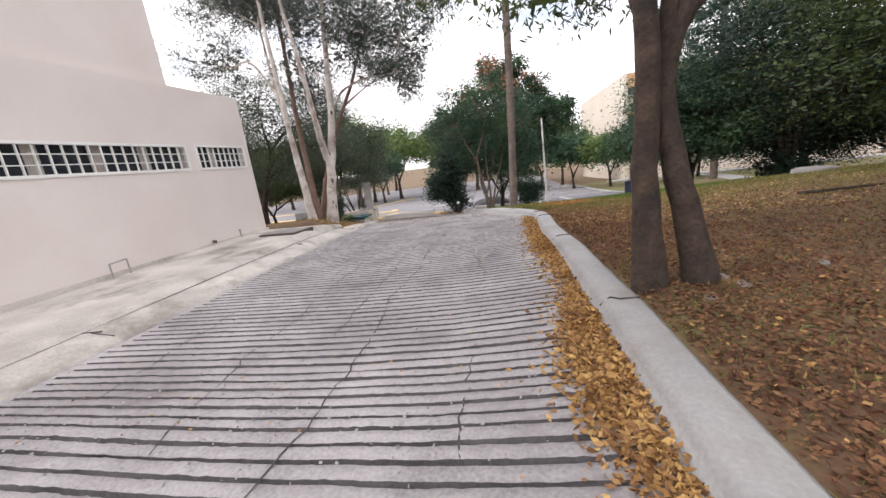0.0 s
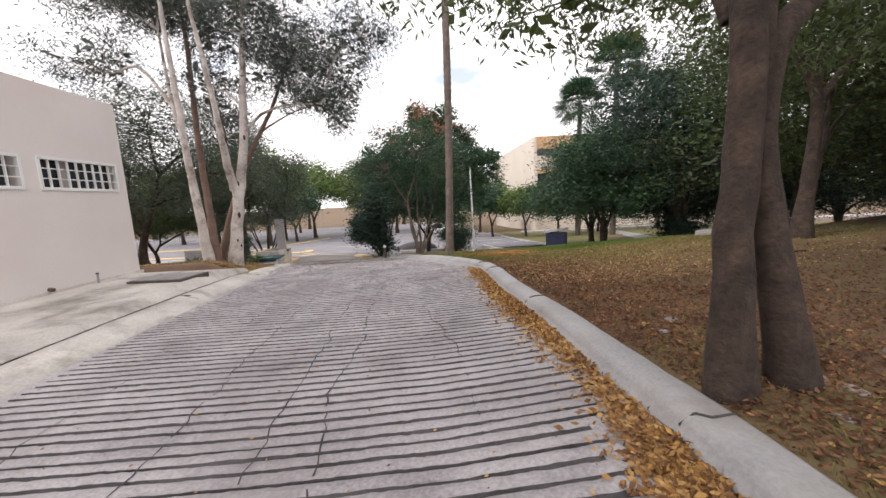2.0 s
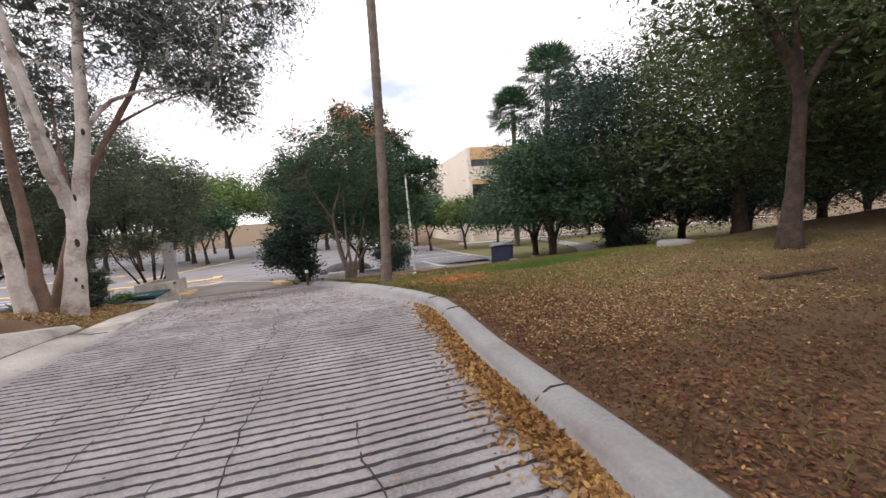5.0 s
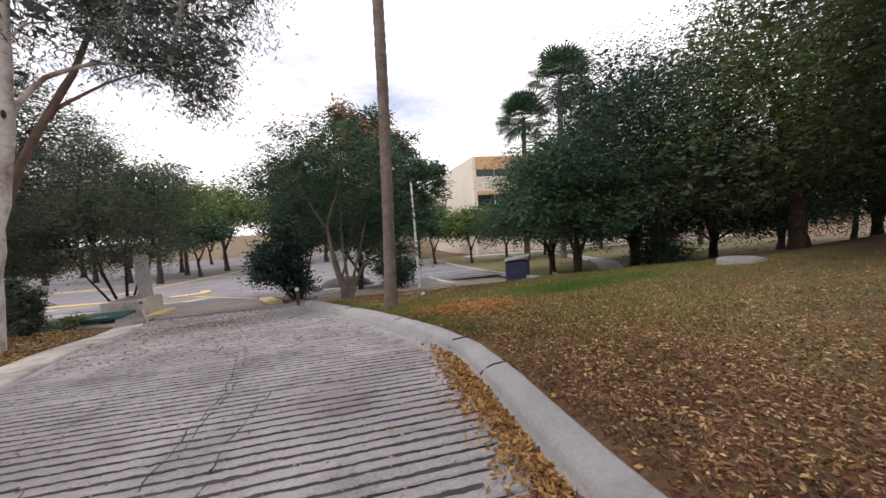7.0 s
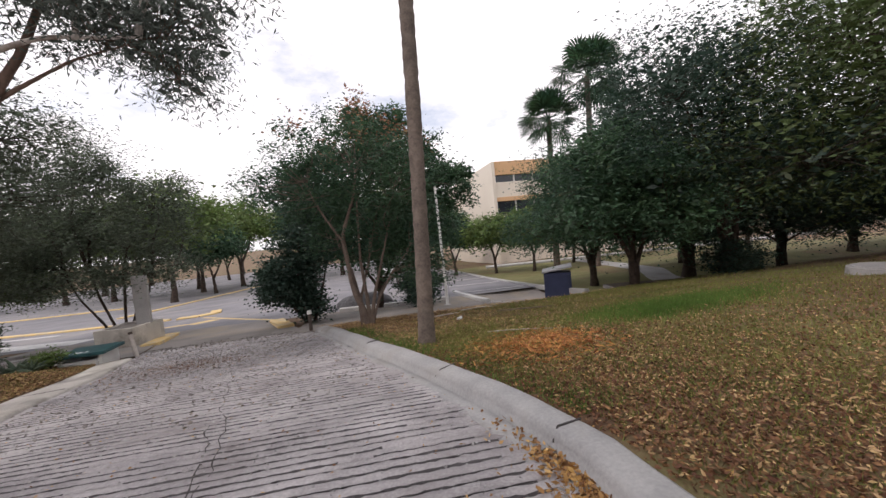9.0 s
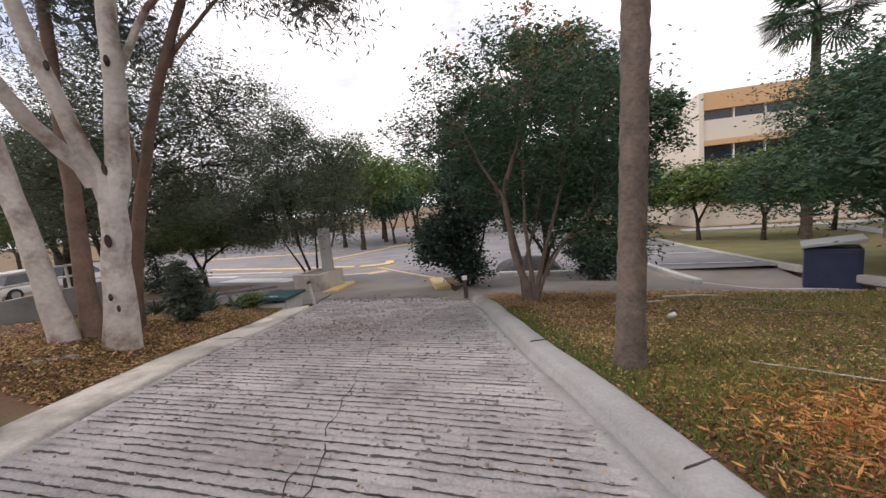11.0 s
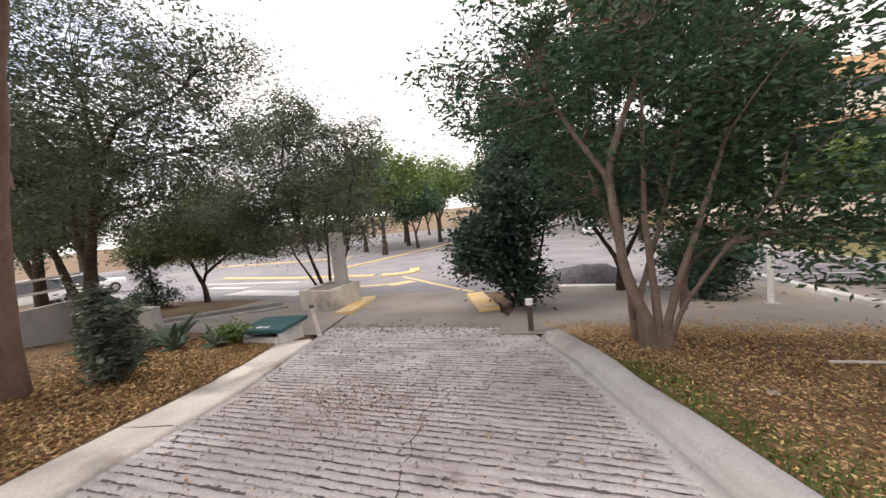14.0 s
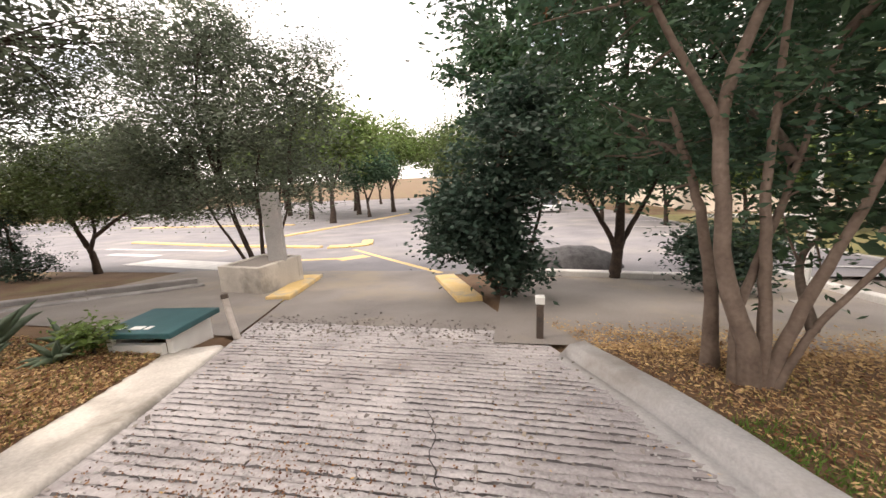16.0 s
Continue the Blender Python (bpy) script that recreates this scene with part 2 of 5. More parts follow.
def land(x, y):
    """Height of the open ground."""
    x, y = np.asarray(x, float), np.asarray(y, float)
    z = profile(y)
    right = x - right_edge(y)
    rise = np.interp(y, (-20, 4, 6, 9, 12, 15, 17), (0.06, 0.08, 0.08, 0.06, 0.03, 0.02, 0.0))
    z_side = z + bank(y)
    zr = z_side + 0.1 * smoothed((right - 0.1) / 0.2) * (y < 17.5) + rise * smoothed((right - 0.2) / 0.4) + 0.22 * smoothed((x - 2.5) / 7) * np.clip((20 - y) / 8, 0, 1)
    zr = zr + 0.5 * smoothed((x - 9.5) / 8) * smoothed((17 - y) / 6)
    zr = zr - 0.28 * smoothed((x - 2.6) / 2.5) * smoothed((y - 16.5) / 3) * smoothed((23.5 - y) / 2)
    left = left_edge(y) - x
    zl_top = np.interp(y, (-40, 4, 6, 9.7, 11, 12.8, 15, 17.3, 20), (0.1, 0.15, 0.2, 0.25, 0.16, -0.05, -0.48, -0.95, -1.27))
    over = np.where(y < 20, zl_top, z)
    zl = z + np.where((y > 10.3) & (y < 20), 0.03, 0) * smoothed((left - 0.55) / 0.2) + (over - z) * smoothed((left - 0.6) / 1.3)
    # the yard behind the pale trees lies lower
    zl = zl - 0.1 * smoothed((left - 4.5) / 4) * smoothed((y - 9) / 3) * smoothed((19 - y) / 4)
    zl = zl - 0.14 * (x > -9) * smoothed((10.7 - y) / 0.3)
    out = np.where(right > 0, zr, np.where(left > 0, zl, z))
    bed = (right < 0.1) & (left < 0.1) & (y < 22.0)
    return np.where(bed, z - 0.12, out)


def height(x, y):
    return float(land(x, y))


def sheet(xs, ys, fn):
    gx, gy = np.meshgrid(xs, ys)
    v = np.stack([gx, gy, fn(gx, gy)], -1).reshape(-1, 3)
    nx, ny = len(xs), len(ys)
    i = (np.arange(ny - 1)[:, None] * nx + np.arange(nx - 1)[None]).ravel()
    return v, np.stack([i, i + 1, i + nx + 1, i + nx], -1)


rng = np.random.default_rng(7)
xs = np.unique(np.r_[np.linspace(-900, -60, 15), np.linspace(-60, -18, 43), np.arange(-18, -9.5, 0.25), np.arange(-9.5, 3.0, 0.09), np.arange(3.0, 16, 0.22), np.linspace(16, 60, 45), np.linspace(60, 900, 15)].round(3))
ys = np.unique(np.r_[np.linspace(-300, -12, 25), np.arange(-12, 24, 0.2), np.linspace(24, 70, 70), np.linspace(70, 1200, 25)].round(3))


def rough_land(x, y):
    z = land(x, y)
    wob = np.sin(x * 2.1 + np.sin(y * 1.3)) * np.cos(y * 1.7 + x * 0.4) * 0.018 + np.sin(x * 5.3 + y * 3.9) * 0.008
    near = (y < 17) & ((x > right_edge(y) + 0.7) | ((x < left_edge(y) - 0.7) & (y > 11)))
    return z + np.where(near, wob, 0)


v, f = sheet(xs, ys, rough_land)
ground = grid_mesh("ground", v, f, M_EARTH, smooth=True)
tagged(ground, "dry brown earth with sparse grass, sloping down", "ground", kind="structure")

# ridged concrete driveway
PITCH = 0.115
ROAD_Y0, ROAD_Y1 = -9.0, 18.2
rows_y, rows_z, rows_m = [], [], []
yy = ROAD_Y0
while yy < ROAD_Y1:
    p = PITCH * rng.uniform(0.88, 1.12) * np.interp(yy, (8, 11), (1.0, 0.82))
    d = rng.uniform(0.012, 0.02)
    g = np.interp(yy, (7, 11), (0.0, 0.09))
    for part_y, part_z in ((0.0, 0.0), (0.4, 0.002), (0.74 + g, -0.001), (0.79 + g * 0.8, -d), (0.95, -d * 0.95)):
        rows_y.append(yy + p * part_y)
        rows_z.append(part_z)
    yy += p
rows_y, rows_z = np.array(rows_y), np.array(rows_z)
NX = 120
u = np.linspace(0, 1, NX)
gy = np.repeat(rows_y[:, None], NX, 1)
band = np.arange(len(rows_y)) // 5
slow = rng.normal(0, 1, (len(rows_y) // 5 + 1, 9))
wave = np.stack([np.interp(u, np.linspace(0, 1, 9), s) for s in slow])
common = np.cumsum(rng.normal(0, 0.0015, NX))
gy = gy + wave[band] * 0.0045 + rng.normal(0, 1, (len(rows_y), NX)) * np.interp(rows_y, (4, 9), (0.0018, 0.0048))[:, None] + np.sin(u * 3.0)[None] * 0.05 + common[None]
le, re = left_edge(gy), right_edge(gy)
gx = le + (re - le) * u[None]
worn = np.stack([np.interp(u, np.linspace(0, 1, 9), s) for s in rng.uniform(0.45, 1.3, (len(rows_y) // 5 + 1, 9))])[band]
fade = np.interp(gy, (16.5, 18), (1, 0.45)) * np.clip((rng.uniform(0.94, 1.05, (len(rows_y) // 5 + 1, 1))[band] - u[None]) / 0.05, 0.0, 1) * np.clip(u[None] / 0.02, 0.3, 1)
gz = profile(gy) + bank(gy) * u[None] ** 4 + np.where(rows_z[:, None] < -0.005, rows_z[:, None] * np.clip(worn, 0.25, 1) * np.maximum(fade, 0.1), rows_z[:, None]) + rng.normal(0, 0.0012, gy.shape)
v = np.stack([gx, gy, gz], -1).reshape(-1, 3)
n_rows = len(rows_y)
i = (np.arange(n_rows - 1)[:, None] * NX + np.arange(NX - 1)[None]).ravel()
f = np.stack([i, i + 1, i + NX + 1, i + NX], -1)
road = grid_mesh("road", v, f, M_ROAD)
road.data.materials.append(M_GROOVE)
# groove faces deep enough take the dark colour of grit and painted shade
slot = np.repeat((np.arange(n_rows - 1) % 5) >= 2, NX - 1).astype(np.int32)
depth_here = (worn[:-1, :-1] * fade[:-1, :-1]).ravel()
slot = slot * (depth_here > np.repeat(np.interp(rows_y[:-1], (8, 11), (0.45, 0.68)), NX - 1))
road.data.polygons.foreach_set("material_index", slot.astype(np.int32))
tagged(road, "ridged grey concrete driveway, cracked and worn", "driveway", kind="structure")

# smooth apron at the foot of the driveway, street and car park
def street_z(x, y):
    return profile(y) + 0.012


apron_y = np.linspace(18.2, 23.0, 14)
gy = np.repeat(apron_y[:, None], 12, 1)
gx = left_edge(gy) + (right_edge(gy) - left_edge(gy)) * np.linspace(0, 1, 12)[None]
v = np.stack([gx, gy, profile(gy) + np.where(gy > 22, 0.016, 0.0)], -1).reshape(-1, 3)
i = (np.arange(13)[:, None] * 12 + np.arange(11)[None]).ravel()
apron = grid_mesh("pavement", v, np.stack([i, i + 1, i + 13, i + 12], -1), M_TRACK)
tagged(apron, "dusty smooth concrete apron below the driveway", "pavement", kind="structure")
v, f = sheet(np.linspace(-75, 6.5, 42), np.linspace(22.6, 120, 60), street_z)
street = grid_mesh("road", v, f, M_ASPHALT)
tagged(street, "worn grey asphalt street and car park", "road", kind="structure")


def ribbon(name, pts, width, mat, lift=0.006, parent=None, zfn=None, label=""):
    """A flat painted band that follows the ground along a line of places."""
    pts = [np.array(p, float) for p in pts]
    path = []
    for a, b in zip(pts, pts[1:]):
        n = max(2, int(np.linalg.norm(b - a) / 0.5))
        path += [a + (b - a) * k / n for k in range(n)]
    path.append(pts[-1])
    path = np.array(path)
    d = np.gradient(path, axis=0)
    d /= np.linalg.norm(d, axis=1)[:, None]
    side = np.stack([-d[:, 1], d[:, 0]], 1) * width / 2
    zfn = zfn or (lambda x, y: street_z(x, y))
    a, b = path + side, path - side
    v = np.concatenate([np.c_[a, zfn(a[:, 0], a[:, 1]) + lift], np.c_[b, zfn(b[:, 0], b[:, 1]) + lift]])
    n = len(path)
    i = np.arange(n - 1)
    return grid_mesh(name, v, np.stack([i, i + 1, i + 1 + n, i + n], -1), mat, parent, label)


def kerb_run(name, label, inner, y0, y1, sign, width, top, mat, face=0.05, gutter=0.0, step=0.25, base=None, seed=3, cuts=()):
    """A kerb along an edge: sloped face, rounded shoulder, worn top, a back that goes into the soil."""
    r = np.random.default_rng(seed)
    n = int((y1 - y0) / step) + 1
    ys_ = np.linspace(y0, y1, n)
    ex = inner(ys_)
    base = base or profile
    z = base(ys_)
    dx, dy = np.gradient(ex), np.gradient(ys_)
    ln = np.hypot(dx, dy)
    nx, ny = sign * dy / ln, -sign * dx / ln
    wob = np.interp(ys_, np.arange(y0 - 1, y1 + 2, 0.7), r.normal(0, 0.012, len(np.arange(y0 - 1, y1 + 2, 0.7))))
    prof = [(0.0, -0.1), (0.0, 0.0), (face * 0.5, top * 0.6), (face, top * 0.93), (face + 0.04, top), (width - 0.04, top + 0.005), (width, top - 0.02), (width + 0.01, -0.15)]
    if gutter:
        prof = [(-gutter, -0.1), (-gutter, 0.004), (-0.004, 0.008)] + prof[1:]
    v = []
    for off, up in prof:
        edge = wob * (1.0 if off >= width - 0.05 else 0.45)
        sag = 1.6 * off * bank(ys_) if off < 0 else 0.0
        v.append(np.stack([ex + nx * (off + edge), ys_ + ny * off, z + up + sag + r.normal(0, 0.002, n)], 1))
    v = np.concatenate(v)
    k = len(prof)
    faces = []
    for a in range(k - 1):
        for b in range(n - 1):
            faces.append((a * n + b, a * n + b + 1, (a + 1) * n + b + 1, (a + 1) * n + b))
    for b in (0, n - 1):
        for a in range(1, k - 2):
            faces.append((b, a * n + b, (a + 1) * n + b, (k - 1) * n + b))
    ob = grid_mesh(name, v, faces, mat)
    tagged(ob, label, "kerb", kind="structure")
    for c in cuts:
        j = int(np.clip((c - y0) / step, 1, n - 2))
        bm = bmesh.new()
        pts = []
        for off, up in ((face * 0.4, top * 0.5), (face + 0.03, top + 0.003), (width * 0.5, top + 0.006), (width - 0.01, top + 0.004)):
            pts.append((ex[j] + nx[j] * off, ys_[j] + ny[j] * off + r.normal(0, 0.02), z[j] + up))
        for a, b in zip(pts, pts[1:]):
            rod(a, b, 0.008, sides=5, bm=bm)
        part("crack", bm, M_CRACK, ob)
    return ob


kerb_run("kerb_right", "pale concrete kerb between driveway and leaf-strewn lawn", lambda y: right_edge(y), -9, 17.4, 1, 0.31, 0.14, M_KERB, face=0.07, gutter=0.2, base=lip, cuts=(2.9, 5.5, 8.4, 9.3, 11.1, 13.4))
kerb_run("kerb_left", "broad worn concrete kerb along the driveway", left_edge, 10.3, 17.1, -1, 0.68, 0.045, M_PAVE, face=0.03, seed=5, cuts=(10.7, 14.0))
kerb_run("kerb_left", "broad sloping concrete kerb below the pavement", left_edge, -9, 10.3, -1, 0.52, 0.13, M_PAVE, face=0.34, seed=6, cuts=(3.2, 7.5))

# pale pavement along the building
ps_y = np.linspace(-9, 10.9, 60)
ps_u = np.linspace(0, 1, 14)
gy = np.repeat(ps_y[:, None], 14, 1)
x_in = left_edge(gy) - 0.535
gx = x_in + (np.where(gy < 9.9, -7.4, -6.9) - x_in) * ps_u[None]
gz = np.interp(gy, (-9, 4, 6, 9.4, 10.2, 11.0), (0.1, 0.17, 0.21, 0.25, 0.12, -0.02)) + (ps_u[None] ** 3) * 0.02
gz[:, 0] = profile(ps_y) + 0.128
v = np.stack([gx, gy, gz], -1).reshape(-1, 3)
i = (np.arange(59)[:, None] * 14 + np.arange(13)[None]).ravel()
tagged(grid_mesh("pavement", v, np.stack([i, i + 1, i + 15, i + 14], -1)[:, ::-1], M_PAVE), "pale stained concrete pavement beside the building", "pavement", kind="structure")

# ---- cream building beside the driveway ----
WX, WEND, WTOP = -7.28, 9.74, 3.99
hall = thing("building", WX, WEND, 0.2, "cream plastered hall with barred strip windows and a tower", "building")


def local(ob, parent):
    """Parent an object built in world places under a thing that stands elsewhere."""
    ob.parent = parent
    ob.matrix_parent_inverse = parent.matrix_world.inverted()
    return ob


bpy.context.view_layer.update()
WIN = ((2.3, 7.6, 2.12, 2.65, 26), (7.92, 9.51, 2.12, 2.66, 9))
bm = bmesh.new()
cuts_y = [-12.0, *[c for w in WIN for c in w[:2]], WEND]
for a, b in zip(cuts_y[::2], cuts_y[1::2]):
    box(WX - 0.25, WX, a, b, -0.3, WTOP, 0, bm)
for y0, y1, z0, z1, _ in WIN:
    box(WX - 0.25, WX, y0, y1, -0.3, z0, 0, bm)
    box(WX - 0.25, WX, y0, y1, z1, WTOP, 0, bm)
bmesh.ops.remove_doubles(bm, verts=bm.verts, dist=0.0005)
local(part("wall", bm, M_WALL, None), hall)
for ends in ((-18.0, WX - 0.25, WEND - 0.25, WEND, -0.9), (-18.0, -17.75, -12, WEND - 0.25, -0.9), (-17.75, WX - 0.25, -12, -11.75, -0.3)):
    local(part("wall", box(*ends, WTOP), M_WALL, None), hall)
local(part("roof", box(-17.75, WX - 0.25, -11.75, WEND - 0.25, WTOP - 0.3, WTOP - 0.1), M_PAVE), hall)
bm = bmesh.new()
box(-14, -7.55, 3.2, 7.85, WTOP - 0.1, 11.5, 0, bm)
box(-14, -7.4, -12, 3.2, WTOP - 0.1, 11.5, 0, bm)
local(part("tower", bm, M_WALL, None, "cream plastered upper storey"), hall)
local(part("plinth", box(WX + 0.002, WX + 0.05, -12, WEND + 0.05, -0.1, 0.29, 0.01), M_PAVE, None, "pale cement plinth"), hall)
for y0, y1, z0, z1, nv in WIN:
    win = local(part("window", box(WX - 0.2, WX - 0.185, y0, y1, z0, z1), M_GLASS, None, "dark barred window panes"), hall)
    bm = bmesh.new()
    for a, b, c, d in ((y0 - 0.02, y1 + 0.02, z0 - 0.035, z0 + 0.02), (y0 - 0.02, y1 + 0.02, z1 - 0.02, z1 + 0.03), (y0 - 0.03, y0 + 0.02, z0, z1), (y1 - 0.02, y1 + 0.03, z0, z1)):
        box(WX - 0.05, WX + 0.025, a, b, c, d, 0.004, bm)
    local(part("window_frame", bm, M_WHITE, None, "white steel frame"), win)
    for k in range(1, nv):
        y = y0 + (y1 - y0) * k / nv
        local(part("bar", box(WX - 0.03, WX + 0.01, y - 0.009, y + 0.009, z0, z1), M_WHITE), win)
    for k in (1, 2):
        z = z0 + (z1 - z0) * k / 3
        local(part("bar", box(WX - 0.026, WX + 0.006, y0, y1, z - 0.008, z + 0.008), M_WHITE), win)
    for k in range(int((y1 - y0) / 0.9)):
        y = y0 + 0.5 + k * 0.95
        bm = bmesh.new()
        for j in range(6):
            rod((WX - 0.16, y + j * 0.035, z0), (WX - 0.16, y + j * 0.035, z1), 0.02, sides=6, bm=bm)
        local(part("curtain", bm, M_CURTAIN, None, "grey gathered curtain"), win)


def pipe(points, r, sides=8):
    bm = bmesh.new()
    for a, b in zip(points, points[1:]):
        rod(a, b, r, sides=sides, bm=bm)
    for p in points[1:-1]:
        bmesh.ops.create_icosphere(bm, subdivisions=1, radius=r * 1.02, matrix=Matrix.Translation(p))
    return bm


hoop = thing("pipe_hoop", -7.12, 5.3, 0.2, "bent grey steel pipe hoop beside the wall", "pipe")
part("bent_pipe", pipe([(0, -0.16, -0.03), (0, -0.16, 0.28), (0, 0.16, 0.3), (0, 0.16, -0.03)], 0.014), M_STEEL, hoop)
stub = thing("pipe_stub", -7.14, 8.5, 0.23, "short upright steel pipe at the wall foot", "pipe")
part("pipe", rod((0, 0, -0.02), (0, 0, 0.2), 0.02), M_STEEL, stub)
part("cap", rod((0, 0, 0.2), (0, 0, 0.23), 0.026), M_DARKSTEEL, stub)
drain = thing("wall_drain", WX + 0.05, 7.66, 0.33, "small dark drain outlet in the wall foot", "drain")
part("outlet", rod((-0.02, 0, 0), (0.06, 0, -0.01), 0.035), M_DARKSTEEL, drain)
cover = thing("drain_cover", -5.82, 8.6, 0.25, "rusty framed concrete cover in the pavement", "cover", turn=-5)
part("frame", box(-0.55, 0.55, -0.4, 0.4, -0.08, 0.03, 0.01), M_DARKSTEEL, cover)
part("slab", box(-0.48, 0.48, -0.33, 0.33, 0.0, 0.04, 0.008), M_GUTTER, cover)


# ---- plants ----
def tube(points, radii, sides=9):
    """Verts and quads of a tapered limb along a line of points."""
    pts = np.asarray(points, float)
    t = np.gradient(pts, axis=0)
    t /= np.linalg.norm(t, axis=1)[:, None] + 1e-9
    ref = np.array([0.31, 0.95, 0.05])
    a = np.cross(t, ref)
    a /= np.linalg.norm(a, axis=1)[:, None] + 1e-9
    b = np.cross(t, a)
    ang = np.linspace(0, 2 * np.pi, sides, endpoint=False)
    ring = np.cos(ang)[None, :, None] * a[:, None] + np.sin(ang)[None, :, None] * b[:, None]
    v = (pts[:, None] + ring * np.asarray(radii)[:, None, None]).reshape(-1, 3)
    n = len(pts)
    i = np.arange(n - 1)[:, None] * sides + np.arange(sides)[None]
    j = np.arange(n - 1)[:, None] * sides + (np.arange(sides)[None] + 1) % sides
    f = np.stack([i, j, j + sides, i + sides], -1).reshape(-1, 4)
    return v, f


def joined(pieces):
    vs, fs, base = [], [], 0
    for v, f in pieces:
        vs.append(v)
        fs.append(f + base)
        base += len(v)
    return np.concatenate(vs), np.concatenate(fs)


def curve(points, n=10, jitter=0.0, r=None):
    """A smooth line through a few places."""
    p = np.asarray(points, float)
    s = np.r_[0, np.cumsum(np.linalg.norm(np.diff(p, axis=0), axis=1))]
    k = np.linspace(0, s[-1], n)
    out = np.stack([np.interp(k, s, p[:, c]) for c in range(3)], 1)
    for _ in range(2):
        out[1:-1] = (out[:-2] + 2 * out[1:-1] + out[2:]) / 4
    if jitter and r is not None:
        out[1:-1] += r.normal(0, jitter, out[1:-1].shape)
    return out


def leaves(centres, size, r, droop=0.0, aspect=0.4, flat=0.3):
    """Rhombus leaves with a crease at the given places, as quads."""
    n = len(centres)
    d = r.normal(0, 1, (n, 3))
    d[:, 2] = d[:, 2] * flat - droop
    d /= np.linalg.norm(d, axis=1)[:, None]
    s = np.cross(d, r.normal(0, 1, (n, 3)))
    s /= np.linalg.norm(s, axis=1)[:, None] + 1e-9
    l = size * r.uniform(0.6, 1.3, n)[:, None]
    w = l * aspect * 0.5
    v = np.stack([centres, centres + d * l * 0.45 + s * w, centres + d * l, centres + d * l * 0.45 - s * w], 1).reshape(-1, 3)
    return v, np.arange(4 * n).reshape(-1, 4)


def tree(name, label, at, stems, blobs, bark, leaf, seed=1, clusters=90, per=60, size=0.09, spread=0.28, droop=0.1, aspect=0.4, twig=0.018, flare=1.25, category="tree", group="", knots=(), shell=0.55, branches=0.6, tips=None, crown_label="", fill=0.12):
    """A tree: tapered stems, limbs out to leaf clusters, a crown of single leaves. Stems: lists of places from the base with a first and last radius."""
    r = np.random.default_rng(seed)
    x, y = at
    root = thing(name, x, y, height(x, y), label, category, group)
    limbs, spine = [], []
    for pts, r0, r1 in stems:
        c = curve(pts, 22, r0 * 0.06, r)
        k = np.linspace(0, 1, 22)
        rad = r0 + (r1 - r0) * k ** 0.8
        rad = rad * (1 + (flare - 1) * np.exp(-k * 14) * (pts[0][2] < 0.3)) * (1 + r.normal(0, 0.02, 22))
        c[0, 2] -= 0.12
        limbs.append(tube(c, rad, 12))
        spine.append(c[5:])
    spine = np.concatenate(spine)
    cents, scale = [], []
    vol = np.array([b[3] * b[4] * b[5] for b in blobs]) ** 0.7
    for b, share in zip(blobs, vol / vol.sum()):
        n = max(3, int(clusters * share))
        q = r.normal(0, 1, (n, 3))
        q /= np.linalg.norm(q, axis=1)[:, None]
        q *= (shell + (1 - shell) * r.uniform(0, 1, (n, 1))) ** 0.7
        q *= np.where(r.uniform(0, 1, (n, 1)) < 0.22, r.uniform(1.08, 1.45, (n, 1)), 1.0)
        cents.append(np.array(b[:3]) + q * np.array(b[3:6]))
    cents = np.concatenate(cents)
    twigs = [spine]
    for b in blobs:
        c = np.array(b[:3]) - np.array([0, 0, 0.35 * b[5]])
        gap = np.linalg.norm(spine - c, axis=1) + 1.2 * np.maximum(0, spine[:, 2] - (c[2] - 0.5 * np.hypot(spine[:, 0] - c[0], spine[:, 1] - c[1])))
        s = spine[np.argmin(gap)]
        far = np.linalg.norm(c - s)
        bough = curve([s, s + (c - s) * 0.35 + np.array([0, 0, 0.16 * far]) + r.normal(0, 0.07 * far, 3), s + (c - s) * 0.7 + r.normal(0, 0.07 * far, 3) + np.array([0, 0, 0.1 * far]), c], 10)
        limbs.append(tube(bough, np.linspace(twig * (1.4 + 0.9 * min(far, 2.5)), twig, 10), 7))
        twigs.append(bough[3:])
    spine = np.concatenate(twigs)
    for c in cents[r.uniform(0, 1, len(cents)) < branches]:
        gap = np.linalg.norm(spine - c, axis=1) + 0.5 * np.maximum(0, spine[:, 2] - c[2])
        s = spine[np.argmin(gap + r.uniform(0, 0.3, len(gap)))]
        far = np.linalg.norm(c - s)
        mid = (s + c) / 2 + r.normal(0, 0.12 * far, 3)
        limbs.append(tube(curve([s, mid, c], 6), np.linspace(twig * 0.8, twig * 0.3, 6), 5))
    v, f = joined(limbs)
    trunk = grid_mesh("trunk", v, f, bark, root, smooth=True)
    n = len(cents) * per
    loose = np.repeat(spread * r.uniform(0.55, 1.4, (len(cents), 1)), per, 0)
    pos = np.repeat(cents, per, 0) + r.normal(0, 1, (n, 3)) * loose * np.array([1, 1, 0.7])
    v, f = leaves(pos, size, r, droop, aspect)
    if fill:
        inner = []
        for b, share in zip(blobs, vol / vol.sum()):
            q = r.normal(0, 1, (int(n * fill * share) + 1, 3))
            q /= np.linalg.norm(q, axis=1)[:, None]
            inner.append(np.array(b[:3]) + q * (r.uniform(0, 1, (len(q), 1)) ** 0.5) * 0.9 * np.array(b[3:6]))
        v2, f2 = leaves(np.concatenate(inner), size * 2.0, r, 0.1, max(aspect, 0.45))
        v, f = np.concatenate([v, v2]), np.concatenate([f, f2 + len(v)])
